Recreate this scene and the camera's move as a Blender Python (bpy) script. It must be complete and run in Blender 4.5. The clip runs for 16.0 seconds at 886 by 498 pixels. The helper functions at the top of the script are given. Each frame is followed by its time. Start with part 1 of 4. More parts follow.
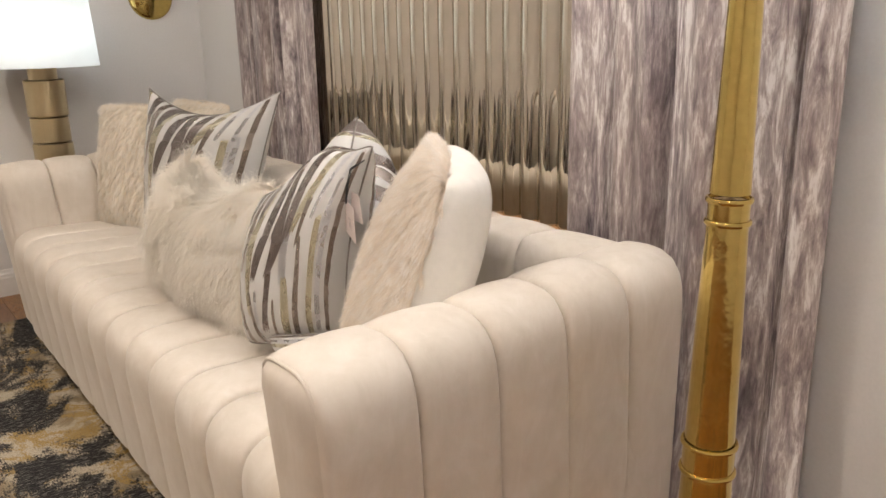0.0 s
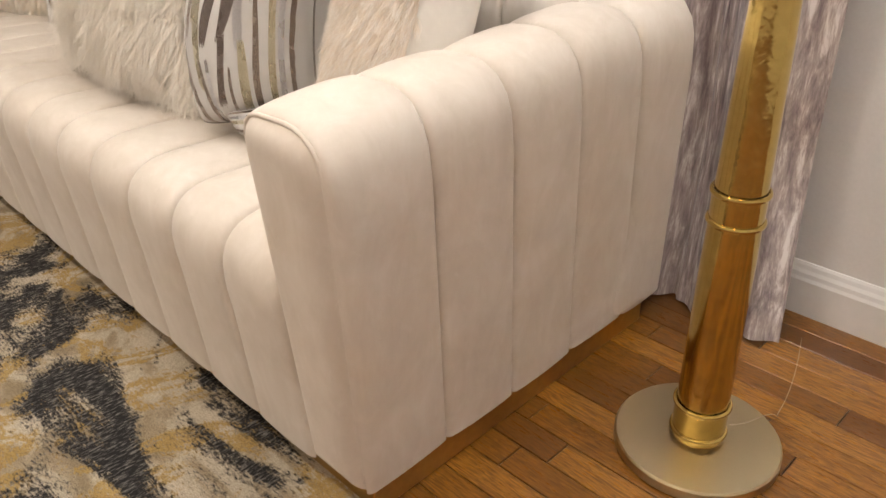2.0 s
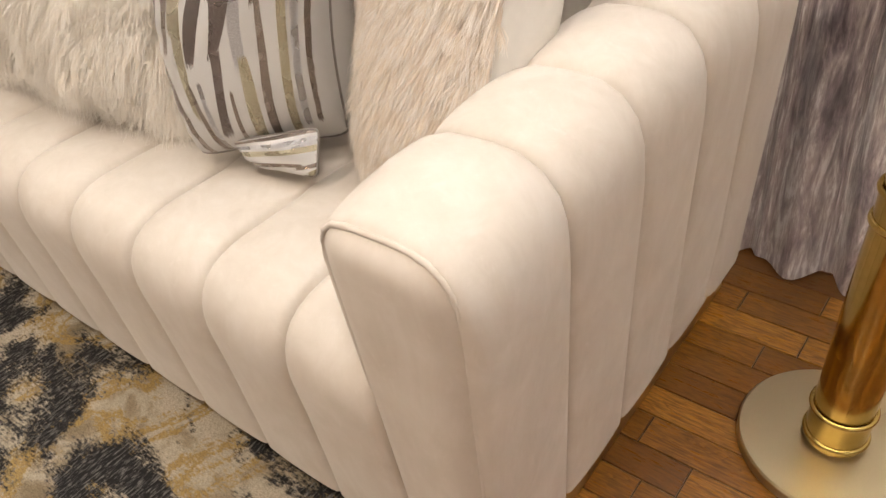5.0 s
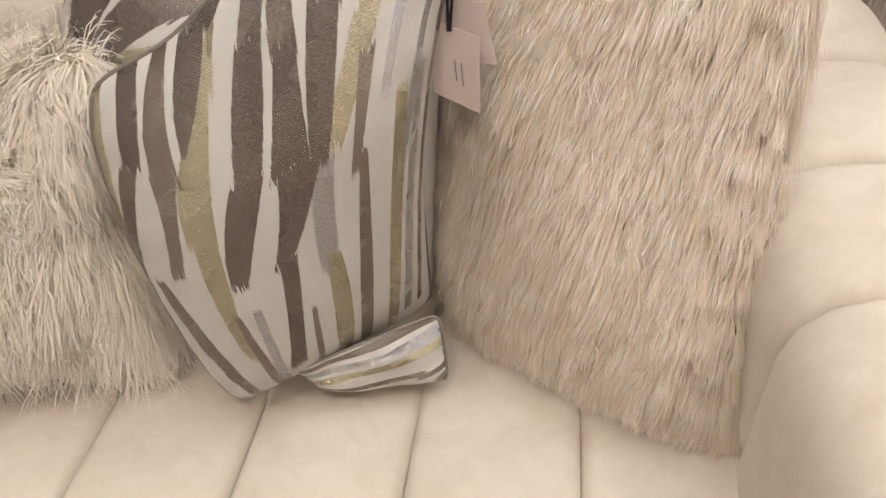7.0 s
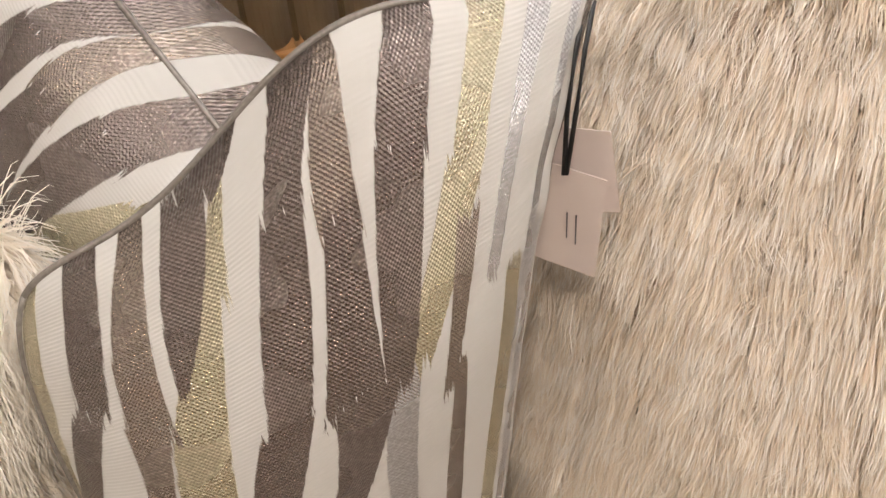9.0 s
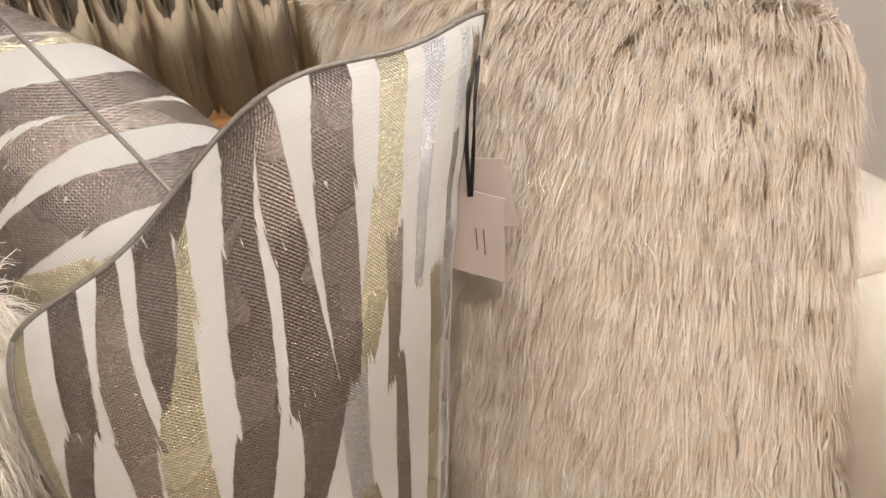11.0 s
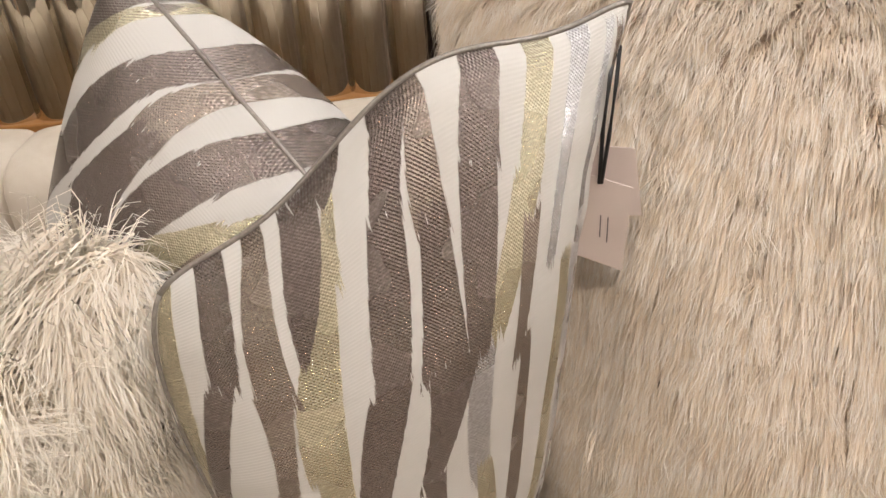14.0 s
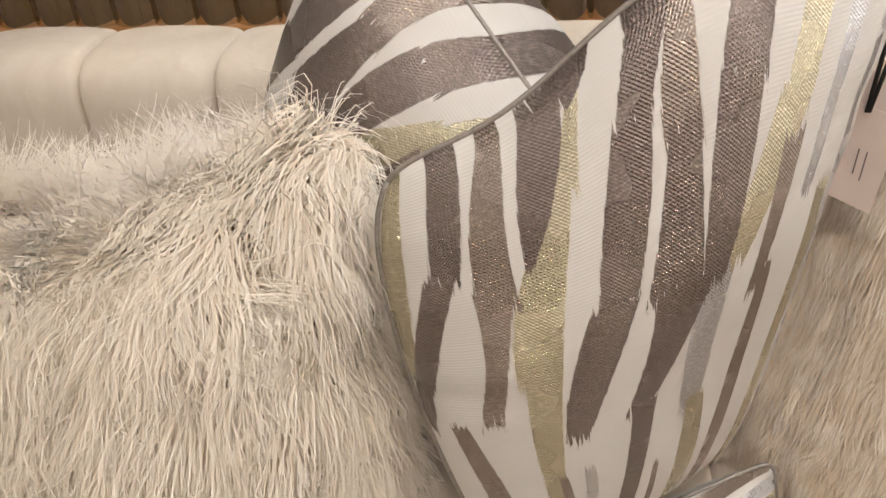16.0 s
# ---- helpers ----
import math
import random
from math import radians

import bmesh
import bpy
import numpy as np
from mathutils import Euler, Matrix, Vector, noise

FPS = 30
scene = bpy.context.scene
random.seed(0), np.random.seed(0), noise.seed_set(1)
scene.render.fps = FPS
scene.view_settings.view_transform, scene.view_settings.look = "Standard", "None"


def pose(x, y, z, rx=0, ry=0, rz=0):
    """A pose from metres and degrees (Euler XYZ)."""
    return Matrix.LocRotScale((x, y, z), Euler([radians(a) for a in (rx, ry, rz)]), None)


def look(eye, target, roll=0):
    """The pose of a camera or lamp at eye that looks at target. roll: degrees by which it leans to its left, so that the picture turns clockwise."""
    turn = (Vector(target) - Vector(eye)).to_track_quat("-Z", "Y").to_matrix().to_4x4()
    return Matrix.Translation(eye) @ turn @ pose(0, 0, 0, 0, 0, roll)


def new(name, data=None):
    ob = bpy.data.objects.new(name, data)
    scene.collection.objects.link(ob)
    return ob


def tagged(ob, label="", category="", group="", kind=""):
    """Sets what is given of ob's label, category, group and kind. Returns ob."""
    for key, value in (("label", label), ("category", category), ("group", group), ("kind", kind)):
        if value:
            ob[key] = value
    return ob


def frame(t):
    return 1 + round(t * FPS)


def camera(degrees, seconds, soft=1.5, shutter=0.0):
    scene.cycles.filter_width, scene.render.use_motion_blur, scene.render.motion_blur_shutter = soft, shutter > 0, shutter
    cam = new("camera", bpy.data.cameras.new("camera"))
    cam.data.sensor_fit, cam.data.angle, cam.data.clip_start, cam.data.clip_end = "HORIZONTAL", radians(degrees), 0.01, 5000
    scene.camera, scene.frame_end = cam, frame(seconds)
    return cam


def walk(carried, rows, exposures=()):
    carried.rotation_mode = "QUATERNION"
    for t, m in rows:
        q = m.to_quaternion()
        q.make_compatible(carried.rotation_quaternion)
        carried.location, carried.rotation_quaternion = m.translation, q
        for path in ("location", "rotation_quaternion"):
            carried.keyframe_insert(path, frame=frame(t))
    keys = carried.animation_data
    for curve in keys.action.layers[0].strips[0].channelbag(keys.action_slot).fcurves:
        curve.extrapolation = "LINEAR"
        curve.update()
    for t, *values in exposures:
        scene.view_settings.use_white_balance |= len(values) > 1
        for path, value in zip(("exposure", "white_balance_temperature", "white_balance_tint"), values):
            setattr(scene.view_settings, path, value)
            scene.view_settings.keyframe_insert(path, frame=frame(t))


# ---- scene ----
cam = camera(59.5, 16.0)
PATH = [
    (0, (0.914, -0.473, 1.197), (-0.601, 0.715, 0.654), -1.1),
    (0.5, (0.88, -0.479, 1.155), (-0.619, 0.655, 0.47), -1.7),
    (1, (0.804, -0.472, 1.112), (-0.613, 0.683, 0.301), -2.5),
    (1.5, (0.752, -0.475, 1.073), (-0.555, 0.714, 0.136), -2.8),
    (2, (0.729, -0.497, 1.047), (-0.523, 0.713, 0.064), -1.5),
    (2.5, (0.72, -0.508, 1.064), (-0.535, 0.709, 0.094), 0.0),
    (3, (0.695, -0.486, 1.082), (-0.578, 0.728, 0.132), 0.6),
    (3.2, (0.675, -0.469, 1.097), (-0.601, 0.744, 0.15), 0.6),
    (5.3, (0.252, -0.353, 1.142), (-0.722, 0.83, -0.144), -8.7),
    (5.5, (0.187, -0.343, 1.135), (-0.725, 0.874, -0.164), -8.7),
    (6, (-0.076, -0.36, 1.125), (-0.72, 0.919, -0.271), -3.1),
    (6.5, (-0.238, -0.326, 1.124), (-0.721, 1.061, -0.233), -2.7),
    (7, (-0.358, -0.27, 1.144), (-0.654, 1.218, -0.159), -5.6),
    (7.5, (-0.428, -0.218, 1.155), (-0.629, 1.317, -0.111), -7.1),
    (8, (-0.504, -0.168, 1.128), (-0.637, 1.454, -0.034), -5.7),
    (8.5, (-0.535, -0.089, 1.117), (-0.667, 1.525, -0.056), -4.4),
    (9, (-0.524, -0.052, 1.093), (-0.561, 1.565, -0.083), -4.4),
    (9.5, (-0.547, -0.068, 1.122), (-0.533, 1.565, -0.033), -5.0),
    (9.7, (-0.538, -0.077, 1.135), (-0.463, 1.583, 0.023), -4.8),
    (11.8, (-0.531, -0.167, 1.114), (-0.339, 1.52, 0.057), -5.4),
    (12, (-0.543, -0.164, 1.118), (-0.352, 1.507, 0.036), -5.0),
    (12.5, (-0.555, -0.16, 1.123), (-0.386, 1.507, 0.031), -4.8),
    (13, (-0.57, -0.158, 1.126), (-0.423, 1.514, 0.038), -4.6),
    (13.5, (-0.583, -0.155, 1.126), (-0.465, 1.522, 0.043), -4.3),
    (14, (-0.598, -0.154, 1.127), (-0.527, 1.531, 0.052), -4.0),
    (14.5, (-0.623, -0.153, 1.126), (-0.625, 1.539, 0.06), -3.9),
    (15, (-0.651, -0.155, 1.122), (-0.744, 1.526, 0.043), -3.8),
    (15.5, (-0.659, -0.155, 1.115), (-0.841, 1.487, -0.013), -3.8),
    (16, (-0.669, -0.159, 1.095), (-0.931, 1.449, -0.066), -3.9),
]
EXPOSURES = [(0, -0.08), (2.0, 0.1), (3.0, 0.1), (6.0, 0.02), (7.0, -0.27), (8.5, -0.1), (12.0, -0.12), (16.0, -0.12)]
walk(cam, [(t, look(eye, target, roll)) for t, eye, target, roll in PATH], EXPOSURES)

# ---- light ----
world = bpy.data.worlds.new("world")
scene.world = world
world.use_nodes = True
world.node_tree.nodes["Background"].inputs[0].default_value = (0.9, 0.93, 1.0, 1)
world.node_tree.nodes["Background"].inputs[1].default_value = 0.03


def lamp(name, kind, m, energy, colour, size=0.1):
    data = bpy.data.lights.new(name, kind)
    data.energy, data.color = energy, colour
    if kind == "AREA":
        data.shape, data.size = "DISK", size
    else:
        data.shadow_soft_size = size
    ob = new(name, data)
    ob.matrix_world = m
    return ob


WARM, COOL = (1.0, 0.875, 0.735), (0.975, 0.96, 0.965)
DOWNLIGHTS = [(-0.6, -0.7), (-2.0, -0.7), (0.9, -0.7), (-0.6, -2.4), (0.9, -2.4), (-2.0, -2.4)]
for dx, dy in DOWNLIGHTS:
    lamp("downlight_bulb", "AREA", look((dx, dy, 2.56), (dx, dy, 0)), 13.5 if dy > -1 else 10, WARM, 0.14)
lamp("floor_lamp_bulb", "POINT", pose(0.27, 0.585, 1.72), 245, COOL, 0.05)
lamp("table_lamp_bulb", "POINT", pose(-2.95, 0.318, 1.22), 6.5, (0.85, 0.93, 1.0), 0.05)


# ---- materials ----
class Mat:
    """A small builder for node materials."""

    def __init__(self, name):
        self.mat = bpy.data.materials.new(name)
        self.mat.use_nodes = True
        self.t = self.mat.node_tree
        self.bsdf = self.t.nodes["Principled BSDF"]

    def node(self, kind, **values):
        n = self.t.nodes.new(kind)
        for key, value in values.items():
            setattr(n, key, value)
        return n

    def link(self, a, b):
        self.t.links.new(a, b)

    def put(self, socket, value):
        if isinstance(value, bpy.types.NodeSocket):
            self.link(value, socket)
        else:
            socket.default_value = value

    def set(self, **values):
        for key, value in values.items():
            self.put(self.bsdf.inputs[key.replace("_", " ")], value)
        return self

    def coords(self, scale=(1, 1, 1), kind="Object", rot=(0, 0, 0)):
        c = self.node("ShaderNodeTexCoord")
        m = self.node("ShaderNodeMapping")
        m.inputs["Scale"].default_value = scale
        m.inputs["Rotation"].default_value = rot
        self.link(c.outputs[kind], m.inputs["Vector"])
        return m.outputs[0]

    def noise(self, vec, scale, detail=4.0, rough=0.55, warp=0.0):
        n = self.node("ShaderNodeTexNoise")
        self.link(vec, n.inputs["Vector"])
        n.inputs["Scale"].default_value, n.inputs["Detail"].default_value = scale, detail
        n.inputs["Roughness"].default_value, n.inputs["Distortion"].default_value = rough, warp
        return n.outputs["Fac"]

    def ramp(self, fac, *stops):
        r = self.node("ShaderNodeValToRGB")
        e = r.color_ramp.elements
        while len(e) < len(stops):
            e.new(0.5)
        for k, (pos, col) in zip(e, stops):
            k.position, k.color = pos, (*col, 1)
        self.link(fac, r.inputs[0])
        return r.outputs[0]

    def mix(self, fac, a, b, blend="MIX"):
        m = self.node("ShaderNodeMix", data_type="RGBA", blend_type=blend)
        self.put(m.inputs[0], fac)
        for socket, v in ((m.inputs[6], a), (m.inputs[7], b)):
            self.put(socket, (*v, 1) if isinstance(v, tuple) and len(v) == 3 else v)
        return m.outputs[2]

    def math(self, op, a, b=0.0, c=0.0):
        m = self.node("ShaderNodeMath", operation=op)
        for socket, v in zip(m.inputs, (a, b, c)):
            self.put(socket, v)
        return m.outputs[0]

    def bump(self, height, strength=0.3, distance=0.002):
        b = self.node("ShaderNodeBump")
        b.inputs["Strength"].default_value, b.inputs["Distance"].default_value = strength, distance
        self.link(height, b.inputs["Height"])
        self.link(b.outputs[0], self.bsdf.inputs["Normal"])
        return self


def plain(name, colour, rough=0.5, metal=0.0, grain=30.0, vary=0.12, strength=0.1):
    m = Mat(name)
    n = m.noise(m.coords(), grain, 6)
    big = m.noise(m.coords(), grain / 12, 3)
    dark = tuple(c * (1 - vary) for c in colour)
    light = tuple(min(1, c * (1 + vary)) for c in colour)
    col = m.mix(m.math("MULTIPLY", big, 0.5), m.ramp(n, (0.3, dark), (0.7, light)), colour)
    m.set(Base_Color=col, Roughness=rough, Metallic=metal)
    return m.bump(n, strength, 0.001).mat


def velvet():
    m = Mat("cream velvet")
    c = m.coords()
    n = m.noise(c, 9, 5, 0.6, 0.6)
    nap = m.noise(m.coords((1, 1, 0.35)), 16, 5, 0.65, 1.6)
    crush = m.ramp(m.noise(m.coords((1, 1, 0.5)), 38, 3, 0.6, 2.0), (0.60, (0, 0, 0)), (0.75, (0.3, 0.3, 0.3)))
    fine = m.noise(c, 900, 2)
    mixed = m.math("ADD", m.math("MULTIPLY", n, 0.55), m.math("MULTIPLY", nap, 0.45))
    col = m.ramp(mixed, (0.34, (0.595, 0.53, 0.46)), (0.5, (0.645, 0.583, 0.513)), (0.66, (0.695, 0.638, 0.575)))
    col = m.mix(crush, col, (0.74, 0.685, 0.63))
    rough = m.math("MULTIPLY_ADD", nap, 0.35, 0.52)
    m.set(Base_Color=col, Roughness=rough, Sheen_Weight=0.28, Sheen_Roughness=0.4, Sheen_Tint=(1, 0.96, 0.92, 1), Specular_IOR_Level=0.25)
    folds = m.noise(m.coords((1, 1, 0.6)), 22, 3, 0.5, 0.8)
    h = m.math("ADD", m.math("MULTIPLY", fine, 0.06), m.math("MULTIPLY", folds, 0.9))
    return m.bump(h, 0.5, 0.003).mat


def brass(name, colour, rough, hammered=False, brushed=False):
    m = Mat(name)
    if brushed:
        n = m.noise(m.coords((900, 900, 6)), 1, 3)
    else:
        n = m.noise(m.coords(), 60, 4)
    col = m.ramp(n, (0.3, tuple(c * 0.86 for c in colour)), (0.7, colour))
    m.set(Base_Color=col, Metallic=1.0, Roughness=m.math("MULTIPLY_ADD", n, 0.16, rough - 0.08))
    if hammered:
        m.bump(m.noise(m.coords((1, 1, 0.7)), 55, 2, 0.5, 0.3), 0.2, 0.004)
    else:
        m.bump(n, 0.05, 0.0006)
    return m.mat


def curtain_cloth():
    m = Mat("streaked curtain satin")
    c = m.coords((1, 1, 1), "UV")
    wide = m.noise(m.coords((8, 1.0, 1), "UV"), 1.0, 4, 0.6, 0.8)
    mid = m.noise(m.coords((44, 7.0, 1), "UV"), 1.0, 5, 0.7, 0.5)
    fine = m.noise(m.coords((150, 22, 1), "UV"), 1.0, 4, 0.65, 0.3)
    fac = m.math("ADD", m.math("MULTIPLY", mid, 0.62), m.math("ADD", m.math("MULTIPLY", wide, 0.38), m.math("MULTIPLY", fine, 0.25)))
    col = m.ramp(fac, (0.46, (0.06, 0.046, 0.057)), (0.54, (0.165, 0.135, 0.15)), (0.60, (0.29, 0.245, 0.25)), (0.66, (0.45, 0.39, 0.38)), (0.73, (0.80, 0.77, 0.76)))
    tint = m.noise(m.coords((5, 0.9, 1), "UV"), 1.0, 3, 0.5)
    col = m.mix(m.ramp(tint, (0.4, (0, 0, 0)), (0.6, (0.45, 0.45, 0.45))), col, m.mix(0.6, col, (0.33, 0.24, 0.20)))
    m.set(Base_Color=col, Roughness=0.42, Sheen_Weight=0.2, Specular_IOR_Level=0.55)
    return m.bump(m.math("ADD", fine, mid), 0.3, 0.002).mat


def mirror():
    m = Mat("bronze tinted mirror")
    n = m.noise(m.coords(), 14, 3)
    col = m.ramp(n, (0.3, (0.60, 0.555, 0.47)), (0.7, (0.66, 0.615, 0.525)))
    m.set(Base_Color=col, Metallic=1.0, Roughness=0.05)
    return m.mat


def oak():
    m = Mat("honey oak")
    info = m.node("ShaderNodeObjectInfo")
    isl = m.node("ShaderNodeNewGeometry")
    rnd = m.math("FRACT", m.math("ADD", info.outputs["Random"], isl.outputs["Random Per Island"]))
    shift = m.node("ShaderNodeVectorMath", operation="ADD")
    m.link(m.coords((1, 1, 1)), shift.inputs[0])
    comb = m.node("ShaderNodeCombineXYZ")
    for k in range(3):
        m.link(m.math("MULTIPLY", rnd, (37.0, 11.0, 5.0)[k]), comb.inputs[k])
    m.link(comb.outputs[0], shift.inputs[1])
    stretch = m.node("ShaderNodeVectorMath", operation="MULTIPLY")
    m.link(shift.outputs[0], stretch.inputs[0])
    stretch.inputs[1].default_value = (3.0, 34.0, 34.0)
    rings = m.noise(stretch.outputs[0], 0.9, 3, 0.5, 2.2)
    bands = m.math("FRACT", m.math("MULTIPLY", rings, 7.0))
    grain = m.noise(stretch.outputs[0], 9.0, 4, 0.6)
    base = m.ramp(rnd, (0.0, (0.13, 0.045, 0.006)), (0.35, (0.26, 0.105, 0.013)), (0.7, (0.44, 0.195, 0.028)), (1.0, (0.19, 0.072, 0.009)))
    col = m.mix(m.ramp(bands, (0.0, (0.0, 0.0, 0.0)), (0.75, (0.35, 0.35, 0.35)), (0.95, (0.75, 0.75, 0.75)), (1.0, (0.0, 0.0, 0.0))), base, (0.11, 0.036, 0.004))
    col = m.mix(m.ramp(grain, (0.42, (0, 0, 0)), (0.68, (0.8, 0.8, 0.8))), col, (0.075, 0.025, 0.003))
    m.set(Base_Color=col, Roughness=m.math("MULTIPLY_ADD", grain, 0.2, 0.2), Coat_Weight=0.3, Coat_Roughness=0.2)
    return m.bump(grain, 0.12, 0.0006).mat


def rug_wool():
    m = Mat("abstract rug wool")
    c = m.coords()
    speck = m.noise(m.coords((70, 190, 1)), 1.0, 3, 0.7)
    jit = m.math("SUBTRACT", speck, 0.5)
    tuft = m.noise(m.coords((1, 2.2, 1)), 300, 3, 0.7)
    ground = m.noise(m.coords((1.2, 2.0, 1), rot=(0, 0, 0.6)), 2.6, 5, 0.6, 1.6)
    veins = m.noise(m.coords((1.3, 0.9, 1), rot=(0, 0, -0.5)), 3.4, 5, 0.6, 2.2)
    blots = m.noise(m.coords((0.9, 1.4, 1), rot=(0, 0, 0.35)), 2.0, 5, 0.58, 1.7)
    col = m.ramp(ground, (0.34, (0.30, 0.235, 0.15)), (0.46, (0.40, 0.325, 0.225)), (0.50, (0.52, 0.445, 0.335)), (0.62, (0.58, 0.50, 0.39)))
    ochre = m.ramp(m.math("MULTIPLY_ADD", jit, 0.30, veins), (0.50, (0, 0, 0)), (0.545, (0.85, 0.85, 0.85)), (0.60, (0.85, 0.85, 0.85)), (0.64, (0, 0, 0)))
    col = m.mix(ochre, col, (0.43, 0.28, 0.085))
    dark = m.mix(m.ramp(m.noise(m.coords((210, 40, 1)), 1.0, 3, 0.7), (0.50, (0, 0, 0)), (0.66, (0.8, 0.8, 0.8))), (0.022, 0.022, 0.024), (0.27, 0.255, 0.235))
    black = m.ramp(m.math("MULTIPLY_ADD", jit, 0.30, blots), (0.475, (0, 0, 0)), (0.535, (1, 1, 1)))
    col = m.mix(black, col, dark)
    col = m.mix(m.ramp(tuft, (0.40, (0, 0, 0)), (0.66, (0.8, 0.8, 0.8))), col, m.mix(0.6, col, (0.03, 0.025, 0.02)))
    m.set(Base_Color=col, Roughness=0.95, Specular_IOR_Level=0.1)
    return m.bump(m.math("ADD", tuft, m.math("MULTIPLY", ground, 2.0)), 0.7, 0.005).mat


def fur_mat(name, root, tip, tip2, rough=0.5, through_light=0.45):
    m = Mat(name)
    isl = m.node("ShaderNodeNewGeometry").outputs["Random Per Island"]
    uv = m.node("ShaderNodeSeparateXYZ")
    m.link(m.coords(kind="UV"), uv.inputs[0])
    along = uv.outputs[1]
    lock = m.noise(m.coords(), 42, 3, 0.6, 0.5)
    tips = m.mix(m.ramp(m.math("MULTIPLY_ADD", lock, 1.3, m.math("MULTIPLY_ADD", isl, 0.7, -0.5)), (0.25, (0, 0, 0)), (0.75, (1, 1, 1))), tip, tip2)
    # roots darker than tips: the fur's beige base plus painted shade between locks
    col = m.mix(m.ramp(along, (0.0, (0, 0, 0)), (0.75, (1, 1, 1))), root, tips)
    m.set(Base_Color=col, Roughness=rough, Specular_IOR_Level=0.35, Sheen_Weight=0.1, Subsurface_Weight=0.0)
    trans = m.node("ShaderNodeBsdfTranslucent")
    m.link(col, trans.inputs[0])
    mix = m.node("ShaderNodeMixShader")
    mix.inputs[0].default_value = through_light
    m.link(m.bsdf.outputs[0], mix.inputs[1])
    m.link(trans.outputs[0], mix.inputs[2])
    m.link(mix.outputs[0], m.t.nodes["Material Output"].inputs[0])
    return m.mat


def stroke_group():
    """Mask of one brush stroke: v runs along it; three centres and three widths shape it, the far end is ragged."""
    g = bpy.data.node_groups.new("brush stroke", "ShaderNodeTree")
    for n in ("u", "v", "rag", "v0", "v1", "c0", "cm", "c1", "w0", "wm", "w1"):
        g.interface.new_socket(n, in_out="INPUT", socket_type="NodeSocketFloat")
    g.interface.new_socket("mask", in_out="OUTPUT", socket_type="NodeSocketFloat")
    gi, go = g.nodes.new("NodeGroupInput"), g.nodes.new("NodeGroupOutput")
    I = {s.name: s for s in gi.outputs}

    def op(kind, a, b=0.0, c=0.0, clamp=False):
        n = g.nodes.new("ShaderNodeMath")
        n.operation, n.use_clamp = kind, clamp
        for socket, v in zip(n.inputs, (a, b, c)):
            if isinstance(v, bpy.types.NodeSocket):
                g.links.new(v, socket)
            else:
                socket.default_value = v
        return n.outputs[0]

    span = op("SUBTRACT", I["v0"], I["v1"])
    k = op("DIVIDE", op("SUBTRACT", I["v0"], I["v"]), span)
    kc = op("MULTIPLY", k, 1.0, 0.0, True)
    away = op("SUBTRACT", 1.0, kc)

    def blend(a, m, b):
        """Through a, m and b at 0, a half and 1."""
        e0 = op("MULTIPLY", away, op("SUBTRACT", away, kc))
        em = op("MULTIPLY", op("MULTIPLY", kc, away), 4.0)
        e1 = op("MULTIPLY", kc, op("SUBTRACT", kc, away))
        return op("ADD", op("MULTIPLY", a, e0), op("ADD", op("MULTIPLY", m, em), op("MULTIPLY", b, e1)))

    centre = blend(I["c0"], I["cm"], I["c1"])
    half = op("MULTIPLY", blend(I["w0"], I["wm"], I["w1"]), 0.5)
    side = op("SUBTRACT", half, op("ABSOLUTE", op("SUBTRACT", I["u"], centre)))
    side = op("ADD", side, op("MULTIPLY", op("MULTIPLY", I["rag"], 0.010), op("ADD", 0.25, op("MULTIPLY", kc, 2.0))))
    m1 = op("MULTIPLY", side, 420.0, 0.0, True)
    tail = op("ADD", op("SUBTRACT", I["v"], I["v1"]), op("MULTIPLY", I["rag"], 0.16))
    ends = op("MULTIPLY", op("MULTIPLY", op("ADD", op("SUBTRACT", I["v0"], I["v"]), op("MULTIPLY", I["rag"], 0.09)), 300.0, 0.0, True), op("MULTIPLY", tail, 300.0, 0.0, True))
    g.links.new(op("MULTIPLY", m1, ends), go.inputs[0])
    return g


TAUPE, PEWTER, GOLD, SILVER = (0.165, 0.136, 0.126), (0.245, 0.205, 0.18), (0.42, 0.385, 0.285), (0.43, 0.43, 0.45)
# each stroke: v at its start and end, centre u at start, middle and end, width at start, middle and end
TAUPE_STROKES = [
    (1.03, 0.782, 0.127, 0.109, 0.09, 0.06, 0.056, 0.049),
    (0.80, 0.452, 0.085, 0.03, 0.006, 0.053, 0.035, 0.012),
    (1.06, 0.96, 0.44, 0.37, 0.30, 0.10, 0.09, 0.06),
    (1.0, 0.774, 0.297, 0.256, 0.219, 0.071, 0.068, 0.014),
    (1.06, 0.873, 0.559, 0.455, 0.41, 0.099, 0.07, 0.065),
    (0.911, 0.619, 0.416, 0.373, 0.336, 0.065, 0.082, 0.059),
    (0.672, 0.43, 0.344, 0.29, 0.249, 0.092, 0.085, 0.05),
    (0.869, 0.642, 0.493, 0.471, 0.453, 0.058, 0.08, 0.118),
    (0.665, 0.442, 0.477, 0.439, 0.379, 0.121, 0.085, 0.05),
    (1.05, 0.872, 0.71, 0.63, 0.597, 0.055, 0.08, 0.08),
    (0.903, 0.623, 0.598, 0.559, 0.528, 0.078, 0.077, 0.047),
    (0.47, 0.1, 0.40, 0.374, 0.331, 0.055, 0.055, 0.07),
]
